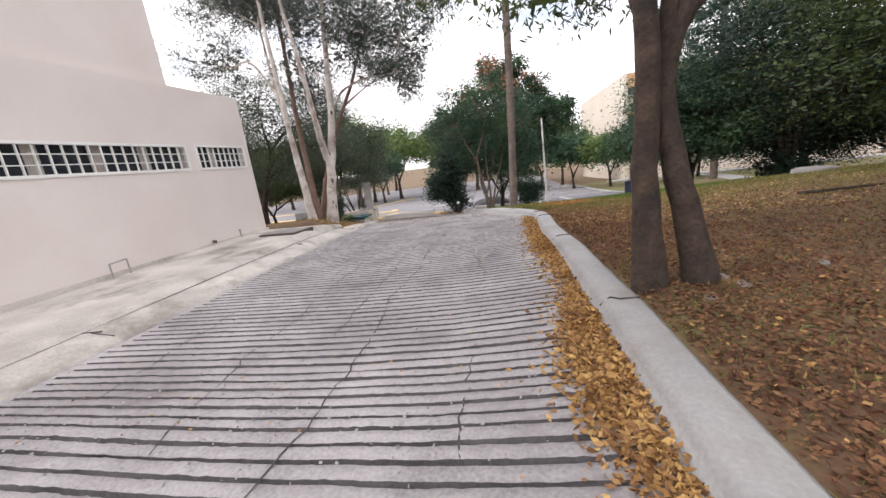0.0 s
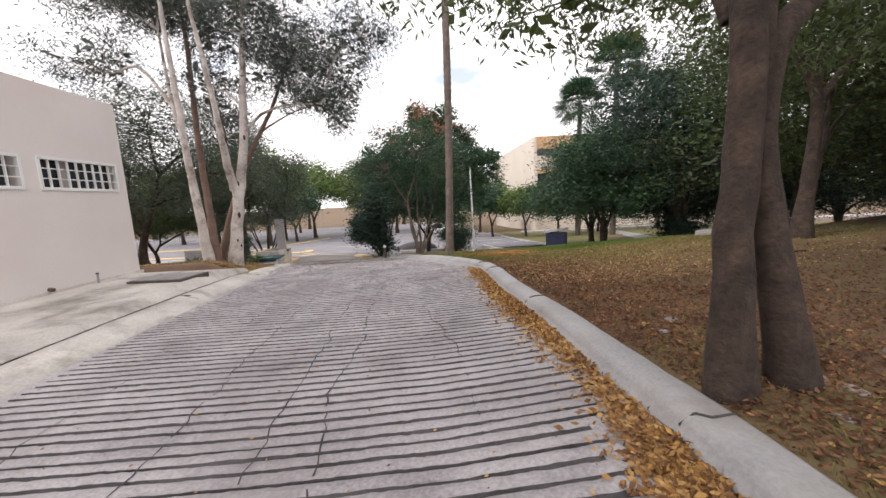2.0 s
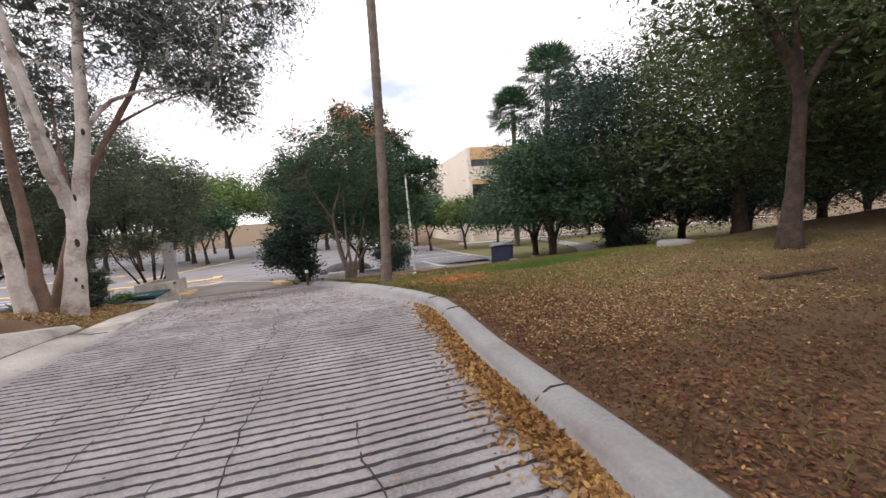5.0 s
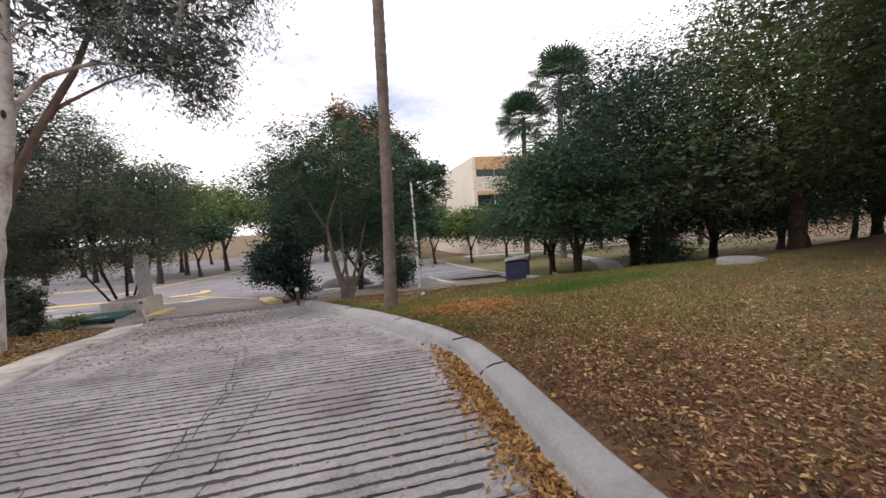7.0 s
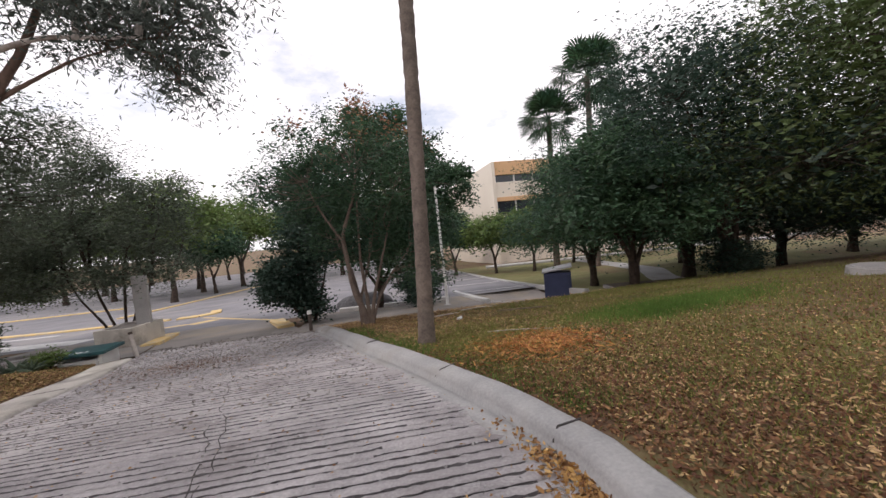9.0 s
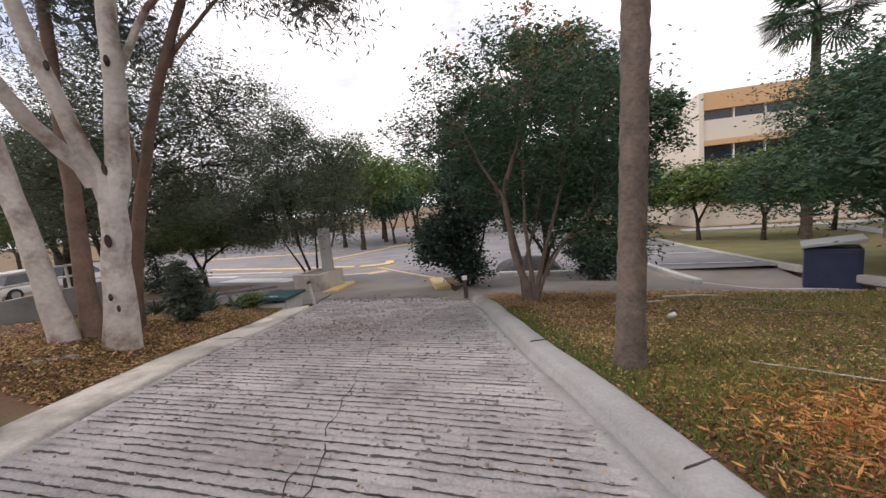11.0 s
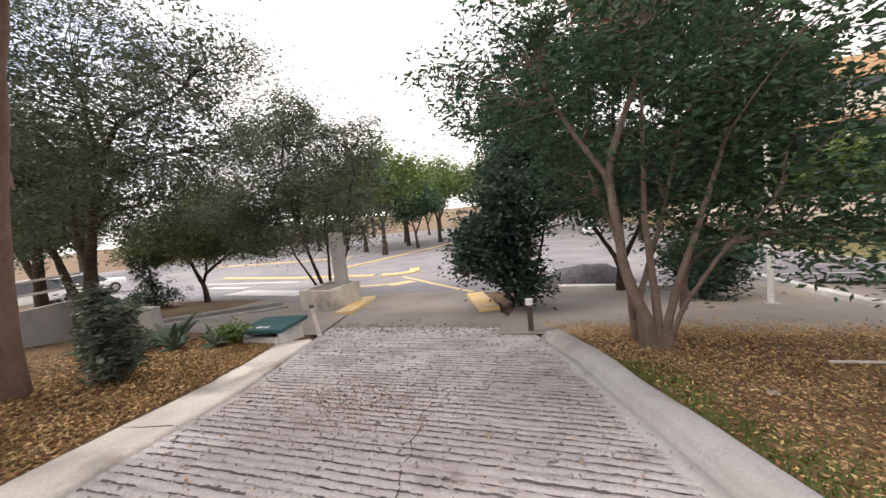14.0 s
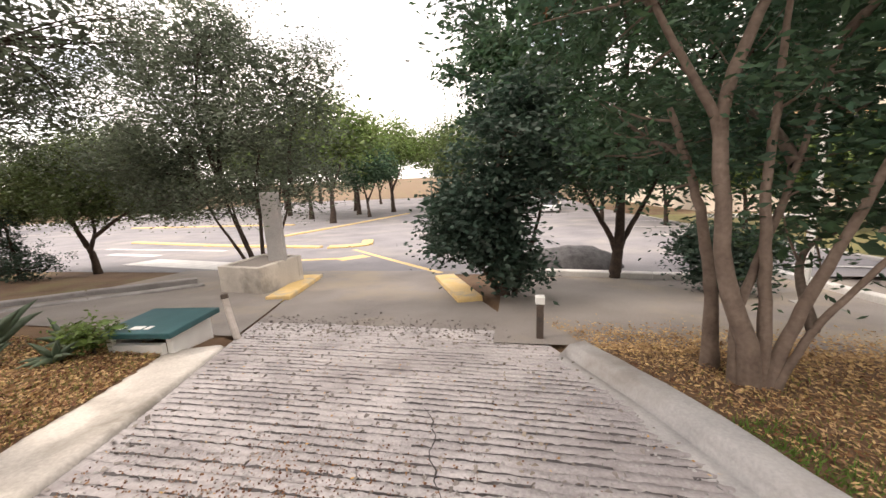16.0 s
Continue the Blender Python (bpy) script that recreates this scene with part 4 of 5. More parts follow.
# trees over the lawn
LAWN = ((10.8, 17.1, 73, 1.7), (7.45, 17.3, 75, 0.95), (13.2, 14.0, 79, 1.75), (16.8, 20.0, 81, 1.4), (12.6, 8.8, 83, 1.55), (20.5, 16, 85, 1.5), (9.0, 22.0, 77, 1.25), (13.0, 21.0, 78, 1.85), (17.5, 11.5, 86, 1.8), (16, 5.0, 88, 1.4), (10.4, 3.8, 89, 1.5), (22, 8, 130, 1.5), (26, 13, 131, 1.6), (24, 22, 132, 1.5), (29, 19, 133, 1.6), (21, 2, 134, 1.5), (16.5, 25, 135, 1.3))
for x, y, s, k in LAWN:
    r = np.random.default_rng(s)
    fork = r.uniform(0.5, 1.0)
    stems = [([(0, 0, 0), (r.uniform(-0.15, 0.15), 0, fork), (dx * 0.5, dy * 0.4, fork + 1.3 * k), (dx, dy, fork + 2.8 * k)], 0.125 * k if j == 0 else 0.09 * k, 0.04) for j, (dx, dy) in enumerate(((0.15, 0.1), (-1.0, 0.3), (0.9, -0.3), (0.2, 0.9)))]
    low = {89: 2.4, 75: 1.5, 73: 1.1, 77: 1.2, 83: 1.5}.get(s, 0.75)
    blobs = [(r.uniform(-0.3, 0.3), 0, (low + 1.9) * k, 2.1 * k, 2.0 * k, 1.1 * k), (-1.6 * k, 0.2, (low + 1.0) * k, 1.5 * k, 1.6 * k, 0.95 * k), (1.6 * k, 0, (low + 1.1) * k, 1.5 * k, 1.6 * k, 0.95 * k), (0.2, -1.3 * k, (low + 0.9) * k, 1.6 * k, 1.3 * k, 0.8 * k), (0, 0.9 * k, (low + 3.2) * k, 1.6 * k, 1.5 * k, 0.95 * k), (0.9 * k, 0.3, (low + 2.6) * k, 1.4 * k, 1.4 * k, 0.9 * k), (-0.9 * k, 0.3, (low + 2.6) * k, 1.4 * k, 1.4 * k, 0.9 * k)]
    # most of these trees carry their crown shade in the darker leaf colour
    tree("lawn_tree", "low-branching dark shade tree on the dry lawn", (x, y), stems, blobs, M_BARK_DARK, M_LEAF_DARK if s in (75, 77) else M_LEAF_OLIVE if s in (83, 88, 89, 79) else M_LEAF_BLACK, seed=s, clusters=380, per=95, size=0.13, spread=0.3 * k, droop=0.3, aspect=0.34, group="shade trees on the lawn", flare=1.5)
tree("lawn_tree", "tall forked shade tree with airy feathery crown", (7.64, 8.7),
     [([(0, 0, 0), (0.05, 0, 0.9), (0.15, 0, 2.0), (0.18, 0, 3.0), (-0.5, 0.2, 4.4), (-1.0, 0.4, 6.2), (-1.2, 0.4, 7.4)], 0.155, 0.035),
      ([(0.18, 0, 2.9), (0.8, 0, 3.7), (1.9, -0.1, 4.3), (3.6, -0.2, 5.2)], 0.085, 0.025), ([(0.15, 0, 3.0), (0.4, 0.3, 4.4), (0.7, 0.5, 6.6)], 0.075, 0.025),
      ([(0.1, 0, 0.5), (0.5, 0.3, 1.1), (1.0, 0.6, 2.2), (1.6, 1.0, 3.6)], 0.1, 0.03), ([(-0.5, 0.2, 4.3), (-1.5, 0.0, 5.0), (-2.6, -0.2, 5.4)], 0.06, 0.02)],
     [(-1.4, 0.3, 6.6, 1.7, 1.6, 1.1), (-2.9, 0, 5.7, 1.3, 1.3, 0.9), (0.6, 0.6, 7.3, 2.0, 1.8, 1.1), (2.4, 0.1, 6.0, 1.9, 1.7, 1.1), (4.2, -0.2, 5.6, 1.8, 1.6, 1.1), (1.9, 1.2, 4.2, 1.7, 1.5, 0.8), (-0.9, 1.0, 4.6, 1.5, 1.4, 0.8), (0.4, -1.6, 6.2, 1.7, 1.4, 0.9), (3.0, 1.4, 7.4, 1.9, 1.7, 1.0), (5.2, 0.6, 7.0, 1.7, 1.6, 1.0), (-0.3, 0.8, 8.4, 1.6, 1.5, 0.8), (3.4, 0.8, 3.4, 1.4, 1.3, 0.6)],
     M_BARK_DARK, M_LEAF_OLIVE, seed=71, clusters=560, per=105, size=0.115, spread=0.26, droop=0.7, aspect=0.26, twig=0.016, group="shade trees on the lawn", flare=1.6, branches=0.7, fill=0.04)
tree("low_bush", "black-green low bush among the lawn trees", (10.2, 16.6), [([(0, 0, 0), (0.1, 0, 0.8)], 0.05, 0.02)], [(0, 0, 0.5, 0.9, 0.8, 0.5), (0.9, 0.2, 0.4, 0.6, 0.6, 0.4)], M_BARK_DARK, M_LEAF_BLACK, seed=87, clusters=70, per=60, size=0.09, spread=0.16, category="bush")


def street_tree(x, y, s, k, leaf, name="street_tree", label="small round-crowned green tree with thin trunk"):
    r = np.random.default_rng(s)
    h = 1.7 * k
    return tree(name, label, (x, y), [([(0, 0, 0), (r.uniform(-0.2, 0.2), 0, h * 0.6), (-0.35 * k, 0, h + 0.6 * k)], 0.1 * k, 0.04), ([(0, 0, h * 0.55), (0.4 * k, 0.1, h), (0.5 * k, 0.1, h + 0.7 * k)], 0.06 * k, 0.03)],
                [(0, 0, h + 1.1 * k, 1.5 * k, 1.4 * k, 0.85 * k), (-0.8 * k, 0, h + 0.6 * k, 0.9 * k, 0.9 * k, 0.55 * k), (0.8 * k, 0.2, h + 0.7 * k, 0.9 * k, 0.9 * k, 0.55 * k)],
                M_BARK_DARK, leaf, seed=s, clusters=100, per=70, size=0.22 * k ** 0.5, spread=0.3 * k, aspect=0.5, group="street trees")


for x, y, s, k, leaf in ((8.2, 33.5, 91, 1.25, M_LEAF_BRIGHT), (10.4, 31.5, 92, 1.25, M_LEAF_BRIGHT), (12.8, 33, 93, 1.2, M_LEAF_BRIGHT), (5.6, 36, 94, 1.3, M_LEAF_DARK), (3.0, 40, 95, 1.6, M_LEAF_OLIVE), (15.5, 35, 96, 1.3, M_LEAF_DARK),
                         (-19.0, 43.5, 101, 2.9, M_LEAF_BRIGHT), (-18.6, 51, 102, 2.0, M_LEAF_DARK), (-19.2, 61, 103, 3.2, M_LEAF_BRIGHT), (-22.5, 57, 104, 3.0, M_LEAF_BRIGHT), (-25, 50, 105, 2.8, M_LEAF_OLIVE), (-27, 66, 106, 3.2, M_LEAF_DARK), (-12, 72, 107, 3.6, M_LEAF_OLIVE), (-6, 62, 108, 3.2, M_LEAF_OLIVE), (1, 55, 109, 2.8, M_LEAF_OLIVE), (-33, 58, 110, 3.0, M_LEAF_OLIVE), (-41, 62, 111, 3.2, M_LEAF_OLIVE), (-15, 85, 112, 2.6, M_LEAF_OLIVE), (-30, 85, 113, 2.8, M_LEAF_DARK), (22, 36, 114, 1.6, M_LEAF_DARK), (27, 30, 115, 1.8, M_LEAF_DARK), (-50, 55, 116, 2.2, M_LEAF_OLIVE), (6, 48, 117, 2.0, M_LEAF_OLIVE), (30, 22, 118, 1.9, M_LEAF_DARK), (-46, 30, 119, 2.0, M_LEAF_OLIVE), (-38, 20, 120, 2.0, M_LEAF_OLIVE), (-70, 95, 121, 5, M_LEAF_OLIVE), (-52, 100, 122, 5, M_LEAF_OLIVE), (-36, 110, 123, 5, M_LEAF_DARK), (-22, 112, 124, 5, M_LEAF_OLIVE), (-8, 108, 125, 5.5, M_LEAF_OLIVE), (6, 100, 126, 5.5, M_LEAF_OLIVE), (-62, 60, 127, 4, M_LEAF_OLIVE), (2, 70, 128, 3.5, M_LEAF_OLIVE), (-60, 40, 129, 3.5, M_LEAF_OLIVE), (-45, 75, 136, 4, M_LEAF_OLIVE)):
    street_tree(x, y, s, k, leaf)

# ---- things by the street ----
pole = thing("lamp_pole", 1.85, 20.2, height(1.85, 20.2), "slender white lamp pole without lantern", "lamp pole")
part("base_plate", box(-0.12, 0.12, -0.12, 0.12, -0.02, 0.03, 0.006), M_STEEL, pole)
part("shaft", rod((0, 0, 0), (-0.06, 0.04, 4.35), 0.06, 0.04, 12), M_WHITE, pole)
part("cap", rod((-0.06, 0.04, 4.35), (-0.06, 0.04, 4.42), 0.055, 0.03, 12), M_STEEL, pole)

post = thing("bollard", -2.6, 17.95, float(profile(17.95)) - 0.0, "short dark post with white top", "bollard")
part("shaft", box(-0.045, 0.045, -0.045, 0.045, -0.05, 0.5, 0.008), M_DARKSTEEL, post)
part("cap", box(-0.058, 0.058, -0.058, 0.058, 0.5, 0.6, 0.012), M_WHITE, post, "white painted top")
post = thing("wooden_post", -6.75, 17.45, float(profile(17.45)) + 0.0, "leaning weathered whitish wooden post", "post")
part("shaft", rod((0, 0, -0.08), (-0.1, 0, 0.6), 0.05, 0.04, 9), M_BARK_PALE, post)
part("cap", rod((-0.1, 0, 0.6), (-0.105, 0, 0.66), 0.05, 0.045, 9), M_DARKSTEEL, post)

chest = thing("meter_box", -7.5, 17.05, height(-7.5, 17.05) - 0.05, "low white masonry box with slanted teal lid", "box", turn=6)
cz = -0.55 - (height(-7.5, 17.05) - 0.05)
part("side_wall", box(-0.42, -0.34, -0.38, 0.38, -0.1, cz - 0.06, 0.01), M_WHITE, chest)
part("side_wall", box(0.3, 0.38, -0.3, 0.38, -0.1, cz - 0.06, 0.01), M_WHITE, chest)
part("front_wall", box(-0.34, 0.3, -0.38, -0.3, -0.1, cz - 0.16, 0.01), M_WHITE, chest)
part("back_wall", box(-0.34, 0.3, 0.3, 0.38, -0.1, cz - 0.06, 0.01), M_WHITE, chest)
lid = part("lid", box(-0.5, 0.5, -0.44, 0.44, cz - 0.055, cz + 0.02, 0.015), M_TEAL, chest, "teal painted steel lid")
for k, w in enumerate((0.1, 0.16, 0.07)):
    part("marking", box(-0.35 + k * 0.2, -0.35 + k * 0.2 + w, -0.32, -0.22, cz + 0.021, cz + 0.024), M_WHITE, lid, "white painted marking")

# planter with sign slab
plz = height(-9.0, 20.8)
planter = thing("planter", -8.92, 20.85, plz, "low cream masonry planter box", "planter", turn=-8)
ph = -0.66 - plz
part("front_wall", box(-0.62, 0.6, -0.66, -0.52, -0.15, ph, 0.015), M_PAVE, planter)
part("back_wall", box(-0.62, 0.6, 0.56, 0.7, -0.15, ph, 0.015), M_PAVE, planter)
part("side_wall", box(-0.62, -0.48, -0.52, 0.56, -0.15, ph, 0.015), M_PAVE, planter)
part("side_wall", box(0.46, 0.6, -0.52, 0.56, -0.15, ph, 0.015), M_PAVE, planter)
part("soil", box(-0.48, 0.46, -0.52, 0.56, -0.1, ph - 0.03), M_TRACK, planter, "grey dusty top")
slab = thing("sign_slab", -8.52, 20.95, -0.69, "upright plain pale grey slab on the planter", "sign")
part("slab", box(-0.22, 0.22, -0.06, 0.06, 0.0, 1.64, 0.012), M_KERB, slab)


for sx, pts, lab in ((-1, ((-7.75, 19.7), (-8.35, 22.1)), "left"), (1, ((-3.75, 19.9), (-4.7, 22.2)), "right")):
    (xa, ya), (xb, yb) = pts
    ln = math.hypot(xb - xa, yb - ya)
    za, zb = float(profile(ya)), float(profile(yb))
    ob = thing("yellow_kerb", (xa + xb) / 2, (ya + yb) / 2, (za + zb) / 2, "worn yellow painted concrete kerb end", "kerb", "yellow kerb ends", turn=math.degrees(math.atan2(yb - ya, xb - xa)))
    bm = box(-ln / 2, ln / 2, -0.25, 0.25, -0.2, 0.09, 0.03)
    bmesh.ops.rotate(bm, verts=bm.verts, cent=(0, 0, 0), matrix=Matrix.Rotation(-math.atan2(zb - za, ln), 3, "Y"))
    part("block", bm, M_YELLOW, ob)

# yellow islands and painted lines on the street
def island(pts, width, label="yellow painted raised traffic island"):
    ob = kerbed(pts, width, M_YELLOW, 0.09)
    return tagged(ob, label, "island", "traffic islands", kind="structure")


def kerbed(pts, width, mat, high, name="trim", back=0.05):
    pts = [np.array(p, float) for p in pts]
    bmx = bmesh.new()
    for a, b in zip(pts, pts[1:]):
        n = max(1, int(np.linalg.norm(b - a) / 1.5))
        for k in range(n):
            p, q = a + (b - a) * k / n, a + (b - a) * (k + 1) / n
            c, d = (p + q) / 2, q - p
            slope = math.atan2(float(profile(q[1]) - profile(p[1])), np.linalg.norm(d))
            m = Matrix.Translation((c[0], c[1], float(profile(c[1])) + high / 2 - 0.05)) @ Matrix.Rotation(math.atan2(d[1], d[0]), 4, "Z") @ Matrix.Rotation(-slope, 4, "Y")
            made = bmesh.ops.create_cube(bmx, size=1, matrix=m @ Matrix.Diagonal((np.linalg.norm(d) + 0.01, width, high + 0.1, 1)))
            bmesh.ops.bevel(bmx, geom=list({e for v_ in made["verts"] for e in v_.link_edges}), offset=0.02, segments=1, affect="EDGES")
    return part(name, bmx, mat)


island([(-25.5, 31.0), (-17.3, 29.0), (-11.6, 28.2)], 0.35)
island([(-11.2, 28.2), (-10.3, 28.4), (-9.7, 29.0), (-10.3, 30.6)], 0.55)
island([(-16.9, 33.0), (-16.3, 40.0), (-15.6, 56.0)], 0.35)
island([(-40, 42.5), (-22, 42.0)], 0.4)
for a, b, w, m in (((-9.7, 27.6), (-4.9, 22.75), 0.2, M_YELLOW), ((-10.7, 24.9), (-9.0, 25.3), 0.35, M_YELLOW), ((-9.1, 25.0), (-8.4, 25.9), 0.7, M_YELLOW), ((-21.4, 26.6), (-18.1, 26.1), 0.5, M_LINE), ((-24, 28.4), (-16, 27.5), 0.35, M_LINE), ((-17.2, 24.6), (-12.2, 23.7), 1.3, M_LINE), ((-30, 45), (-22, 44.6), 0.3, M_LINE)):
    tagged(ribbon("marking", [a, b], w, m), "worn painted marking on the asphalt", "road marking", "road markings", kind="structure")

# side track and parking bays beyond the lawn
v, f = sheet(np.linspace(-3.2, 6.5, 22), np.linspace(17.7, 22.8, 16), lambda x, y: np.where(x < 1, np.maximum(profile(y), land(x, y)), land(x, y)) + 0.02)
tagged(grid_mesh("pavement", v, f, M_TRACK), "dusty brown-grey side track", "pavement", kind="structure")
for k in range(6):
    y = 20.2 + k * 3.75
    tagged(ribbon("marking", [(3.15 + k * 0.1, y), (6.2 + k * 0.04, y - 0.4)], 0.16, M_LINE, 0.026, zfn=lambda a, b: np.where(b < 22.6, land(a, b), street_z(a, b))), "white parking bay line", "road marking", "parking bay lines", kind="structure")
kb = kerbed([(3.2, 19.6), (3.0, 24.5)], 0.2, M_LINE, 0.12)
tagged(kb, "white-edged low concrete kerb of the parking bays", "kerb", kind="structure")
kb = kerbed([(-2.3, 22.6), (0.2, 22.2), (2.2, 22.0)], 0.22, M_LINE, 0.16)
tagged(kb, "white low kerb at the street edge", "kerb", kind="structure")
kb = kerbed([(6.55, 18.6), (6.55, 30), (6.6, 44)], 0.2, M_KERB, 0.1)
tagged(kb, "pale kerb beside the parking bays", "kerb", kind="structure")
M_LAWN = material("short_green_turf", (0.13, 0.135, 0.045), (0.22, 0.2, 0.085), 1.1, 0.95, 0.8, 30, stain=(0.2, 0.13, 0.07), stain_scale=0.3)
v, f = sheet(np.linspace(6.6, 34, 40), np.linspace(20.5, 44, 40), lambda x, y: land(x, y) + 0.03)
tagged(grid_mesh("ground", v, f, M_LAWN, smooth=True), "short green turf beside the parking bays", "lawn", kind="structure")
way = ribbon("pavement", [(12.0, 21.0), (13.4, 24), (15.0, 28.5), (16.2, 33), (17.5, 38)], 1.3, M_KERB, 0.05, zfn=land)
tagged(way, "pale narrow concrete path across the turf", "path", kind="structure")
gp = bmesh.new()
bmesh.ops.create_icosphere(gp, subdivisions=4, radius=1, matrix=Matrix.Diagonal((1.3, 0.9, 0.62, 1)))
for v_ in gp.verts:
    v_.co *= 1 + 0.12 * noise.noise(v_.co * 2.2) + 0.04 * noise.noise(v_.co * 9)
pile = part("gravel_heap", gp, M_GRAVEL, smooth=True)
pile.location = (-1.3, 23.9, height(-1.3, 23.9) - 0.02)
tagged(pile, "heap of dark gravel on the street", "gravel heap")

cab = thing("utility_cabinet", 6.3, 20.2, height(6.3, 20.2) - 0.02, "dark blue utility cabinet with sloping grey lid", "cabinet", turn=-28)
bh = -0.5 - height(6.3, 20.2)
part("body", box(-0.5, 0.5, -0.4, 0.4, -0.15, bh, 0.02), M_BLUE, cab)
bm = box(-0.56, 0.56, -0.46, 0.46, 0, 0.07, 0.012)
bmesh.ops.rotate(bm, verts=bm.verts, cent=(0, 0, 0), matrix=Matrix.Rotation(radians(-10), 3, "Y"))
bmesh.ops.translate(bm, verts=bm.verts, vec=(0, 0, bh + 0.1))
part("lid", bm, M_GREYLID, cab, "pale grey sloping lid")
part("door", box(-0.42, 0.42, -0.415, -0.395, 0.05, bh - 0.08, 0.004), M_BLUE, cab)

ring = thing("manhole", 8.35, 12.0, height(8.35, 12.0), "raised round concrete manhole with lid", "manhole")
part("collar", rod((0, 0, -0.1), (0, 0, 0.1), 0.5, 0.47, 28), M_GUTTER, ring)
part("lid", rod((0, 0, 0.1), (0, 0, 0.125), 0.42, 0.41, 28), M_GUTTER, ring)

# low yard wall with white rail
yard = thing("yard_wall", -13.4, 14.2, height(-13.4, 14.2), "low grey retaining wall with white pipe rail", "wall", turn=2)
part("wall", box(-0.1, 0.1, -4.0, 3.2, -0.5, 0.5, 0.01), M_KERB, yard)
for k in range(6):
    y = -3.9 + k * 1.4
    part("post", rod((0, y, 0.5), (0, y, 1.12), 0.032), M_WHITE, yard)
for z in (0.82, 1.12):
    part("rail", rod((0, -3.95, z), (0, 3.15, z), 0.03), M_WHITE, yard)
kb = kerbed([(-13.6, 17.6), (-12.6, 19.6), (-11.2, 21.2)], 0.2, M_GUTTER, 0.16)
tagged(kb, "long grey stone edging in the yard", "kerb", kind="structure")
kb = kerbed([(-13.0, 17.2), (-12.0, 19.2), (-10.7, 20.9)], 0.25, M_GUTTER, 0.08)
tagged(kb, "long grey stone step in the yard", "kerb", kind="structure")
slabl = thing("concrete_slab", -7.1, 11.9, height(-7.1, 11.9), "flat pale concrete slab in the leaf litter", "slab")
flat = box(-0.5, 0.5, -0.3, 0.3, -0.1, 0.014, 0.008)
for q in flat.verts:
    q.co.z += height(-7.1 + q.co.x, 11.9 + q.co.y) - height(-7.1, 11.9)
part("slab", flat, M_GUTTER, slabl)
stone = thing("boundary_stone", -10.4, 16.6, height(-10.4, 16.6), "upright pale concrete block in the yard", "block")
part("block", box(-0.35, 0.35, -0.1, 0.1, -0.1, 0.75, 0.03), M_KERB, stone)

# stones, fallen sticks and a sunken cover on the lawn
def rock(x, y, size, seed, mat, flat=0.45, label="pale rough stone on the lawn"):
    bm = bmesh.new()
    bmesh.ops.create_icosphere(bm, subdivisions=3, radius=size, matrix=Matrix.Diagonal((1.2, 0.85, flat, 1)))
    for q in bm.verts:
        q.co *= 1 + 0.3 * noise.noise(q.co * (1.4 / size) + Vector((seed, 0, 0))) + 0.08 * noise.noise(q.co * (5 / size))
    ob = part("stone", bm, mat)
    ob.location = (x, y, float(rough_land(np.array(x), np.array(y))) + size * flat * 0.15)
    ob.rotation_euler = (0, 0, seed)
    return tagged(ob, label, "stone", "stones on the lawn")


for k, (x, y, size) in enumerate(((1.72, 3.0, 0.09), (1.8, 2.85, 0.06), (2.15, 2.05, 0.12), (1.5, 2.65, 0.045), (1.7, 4.2, 0.07), (1.45, 3.9, 0.05), (2.6, 3.3, 0.06), (2.2, 12.2, 0.06), (0.75, 14.2, 0.05), (-0.3, 15.2, 0.05))):
    rock(x, y, size * 0.85, k * 1.7, M_TRACK if k % 2 == 0 else M_GUTTER)


def stick(points, r, mat=None):
    pts = [np.array((x, y, float(rough_land(np.array(x), np.array(y))) + up)) for x, y, up in points]
    v, f = tube(curve(pts, 9), np.linspace(r, r * 0.4, 9), 6)
    base = Vector(v.mean(0))
    ob = grid_mesh("fallen_branch", v - np.array(base), f, mat or M_BARK_DARK, smooth=True)
    ob.location = base
    return tagged(ob, "dry fallen branch lying on the ground", "branch", "fallen branches")


stick([(4.9, 7.2, 0.02), (5.4, 7.0, 0.05), (5.9, 6.95, 0.03)], 0.035)
stick([(6.6, 6.4, 0.02), (7.2, 6.5, 0.06), (7.9, 6.3, 0.02)], 0.04)
stick([(1.6, 16.9, 0.02), (2.1, 16.8, 0.04), (2.7, 16.95, 0.02)], 0.025, M_BARK_PALE)
stick([(0.6, 16.2, 0.02), (1.1, 16.1, 0.05), (1.5, 16.3, 0.02)], 0.022, M_BARK_PALE)
stick([(2.2, 15.4, 0.02), (2.9, 15.0, 0.05), (3.4, 14.9, 0.02)], 0.02, M_BARK_MID)
stick([(1.2, 12.9, 0.02), (1.8, 12.4, 0.04), (2.5, 12.0, 0.02)], 0.008, M_BARK_PALE)
hatch = thing("ground_hatch", 7.4, 17.3, height(7.4, 17.3), "dark sunken steel hatch in the lawn", "hatch", turn=-12)
part("frame", box(-0.8, 0.8, -0.45, 0.45, -0.05, 0.06, 0.01), M_GUTTER, hatch)
part("lid", box(-0.72, 0.72, -0.38, 0.38, 0.0, 0.075, 0.006), M_DARKSTEEL, hatch)

cup = thing("paper_cup", 1.13, 14.8, float(rough_land(np.array(1.13), np.array(14.8))) + 0.03, "crushed white paper cup on the lawn", "cup", turn=30)
part("cup", rod((-0.05, 0, 0.005), (0.06, 0, 0.01), 0.03, 0.042, 14), M_WHITE, cup)

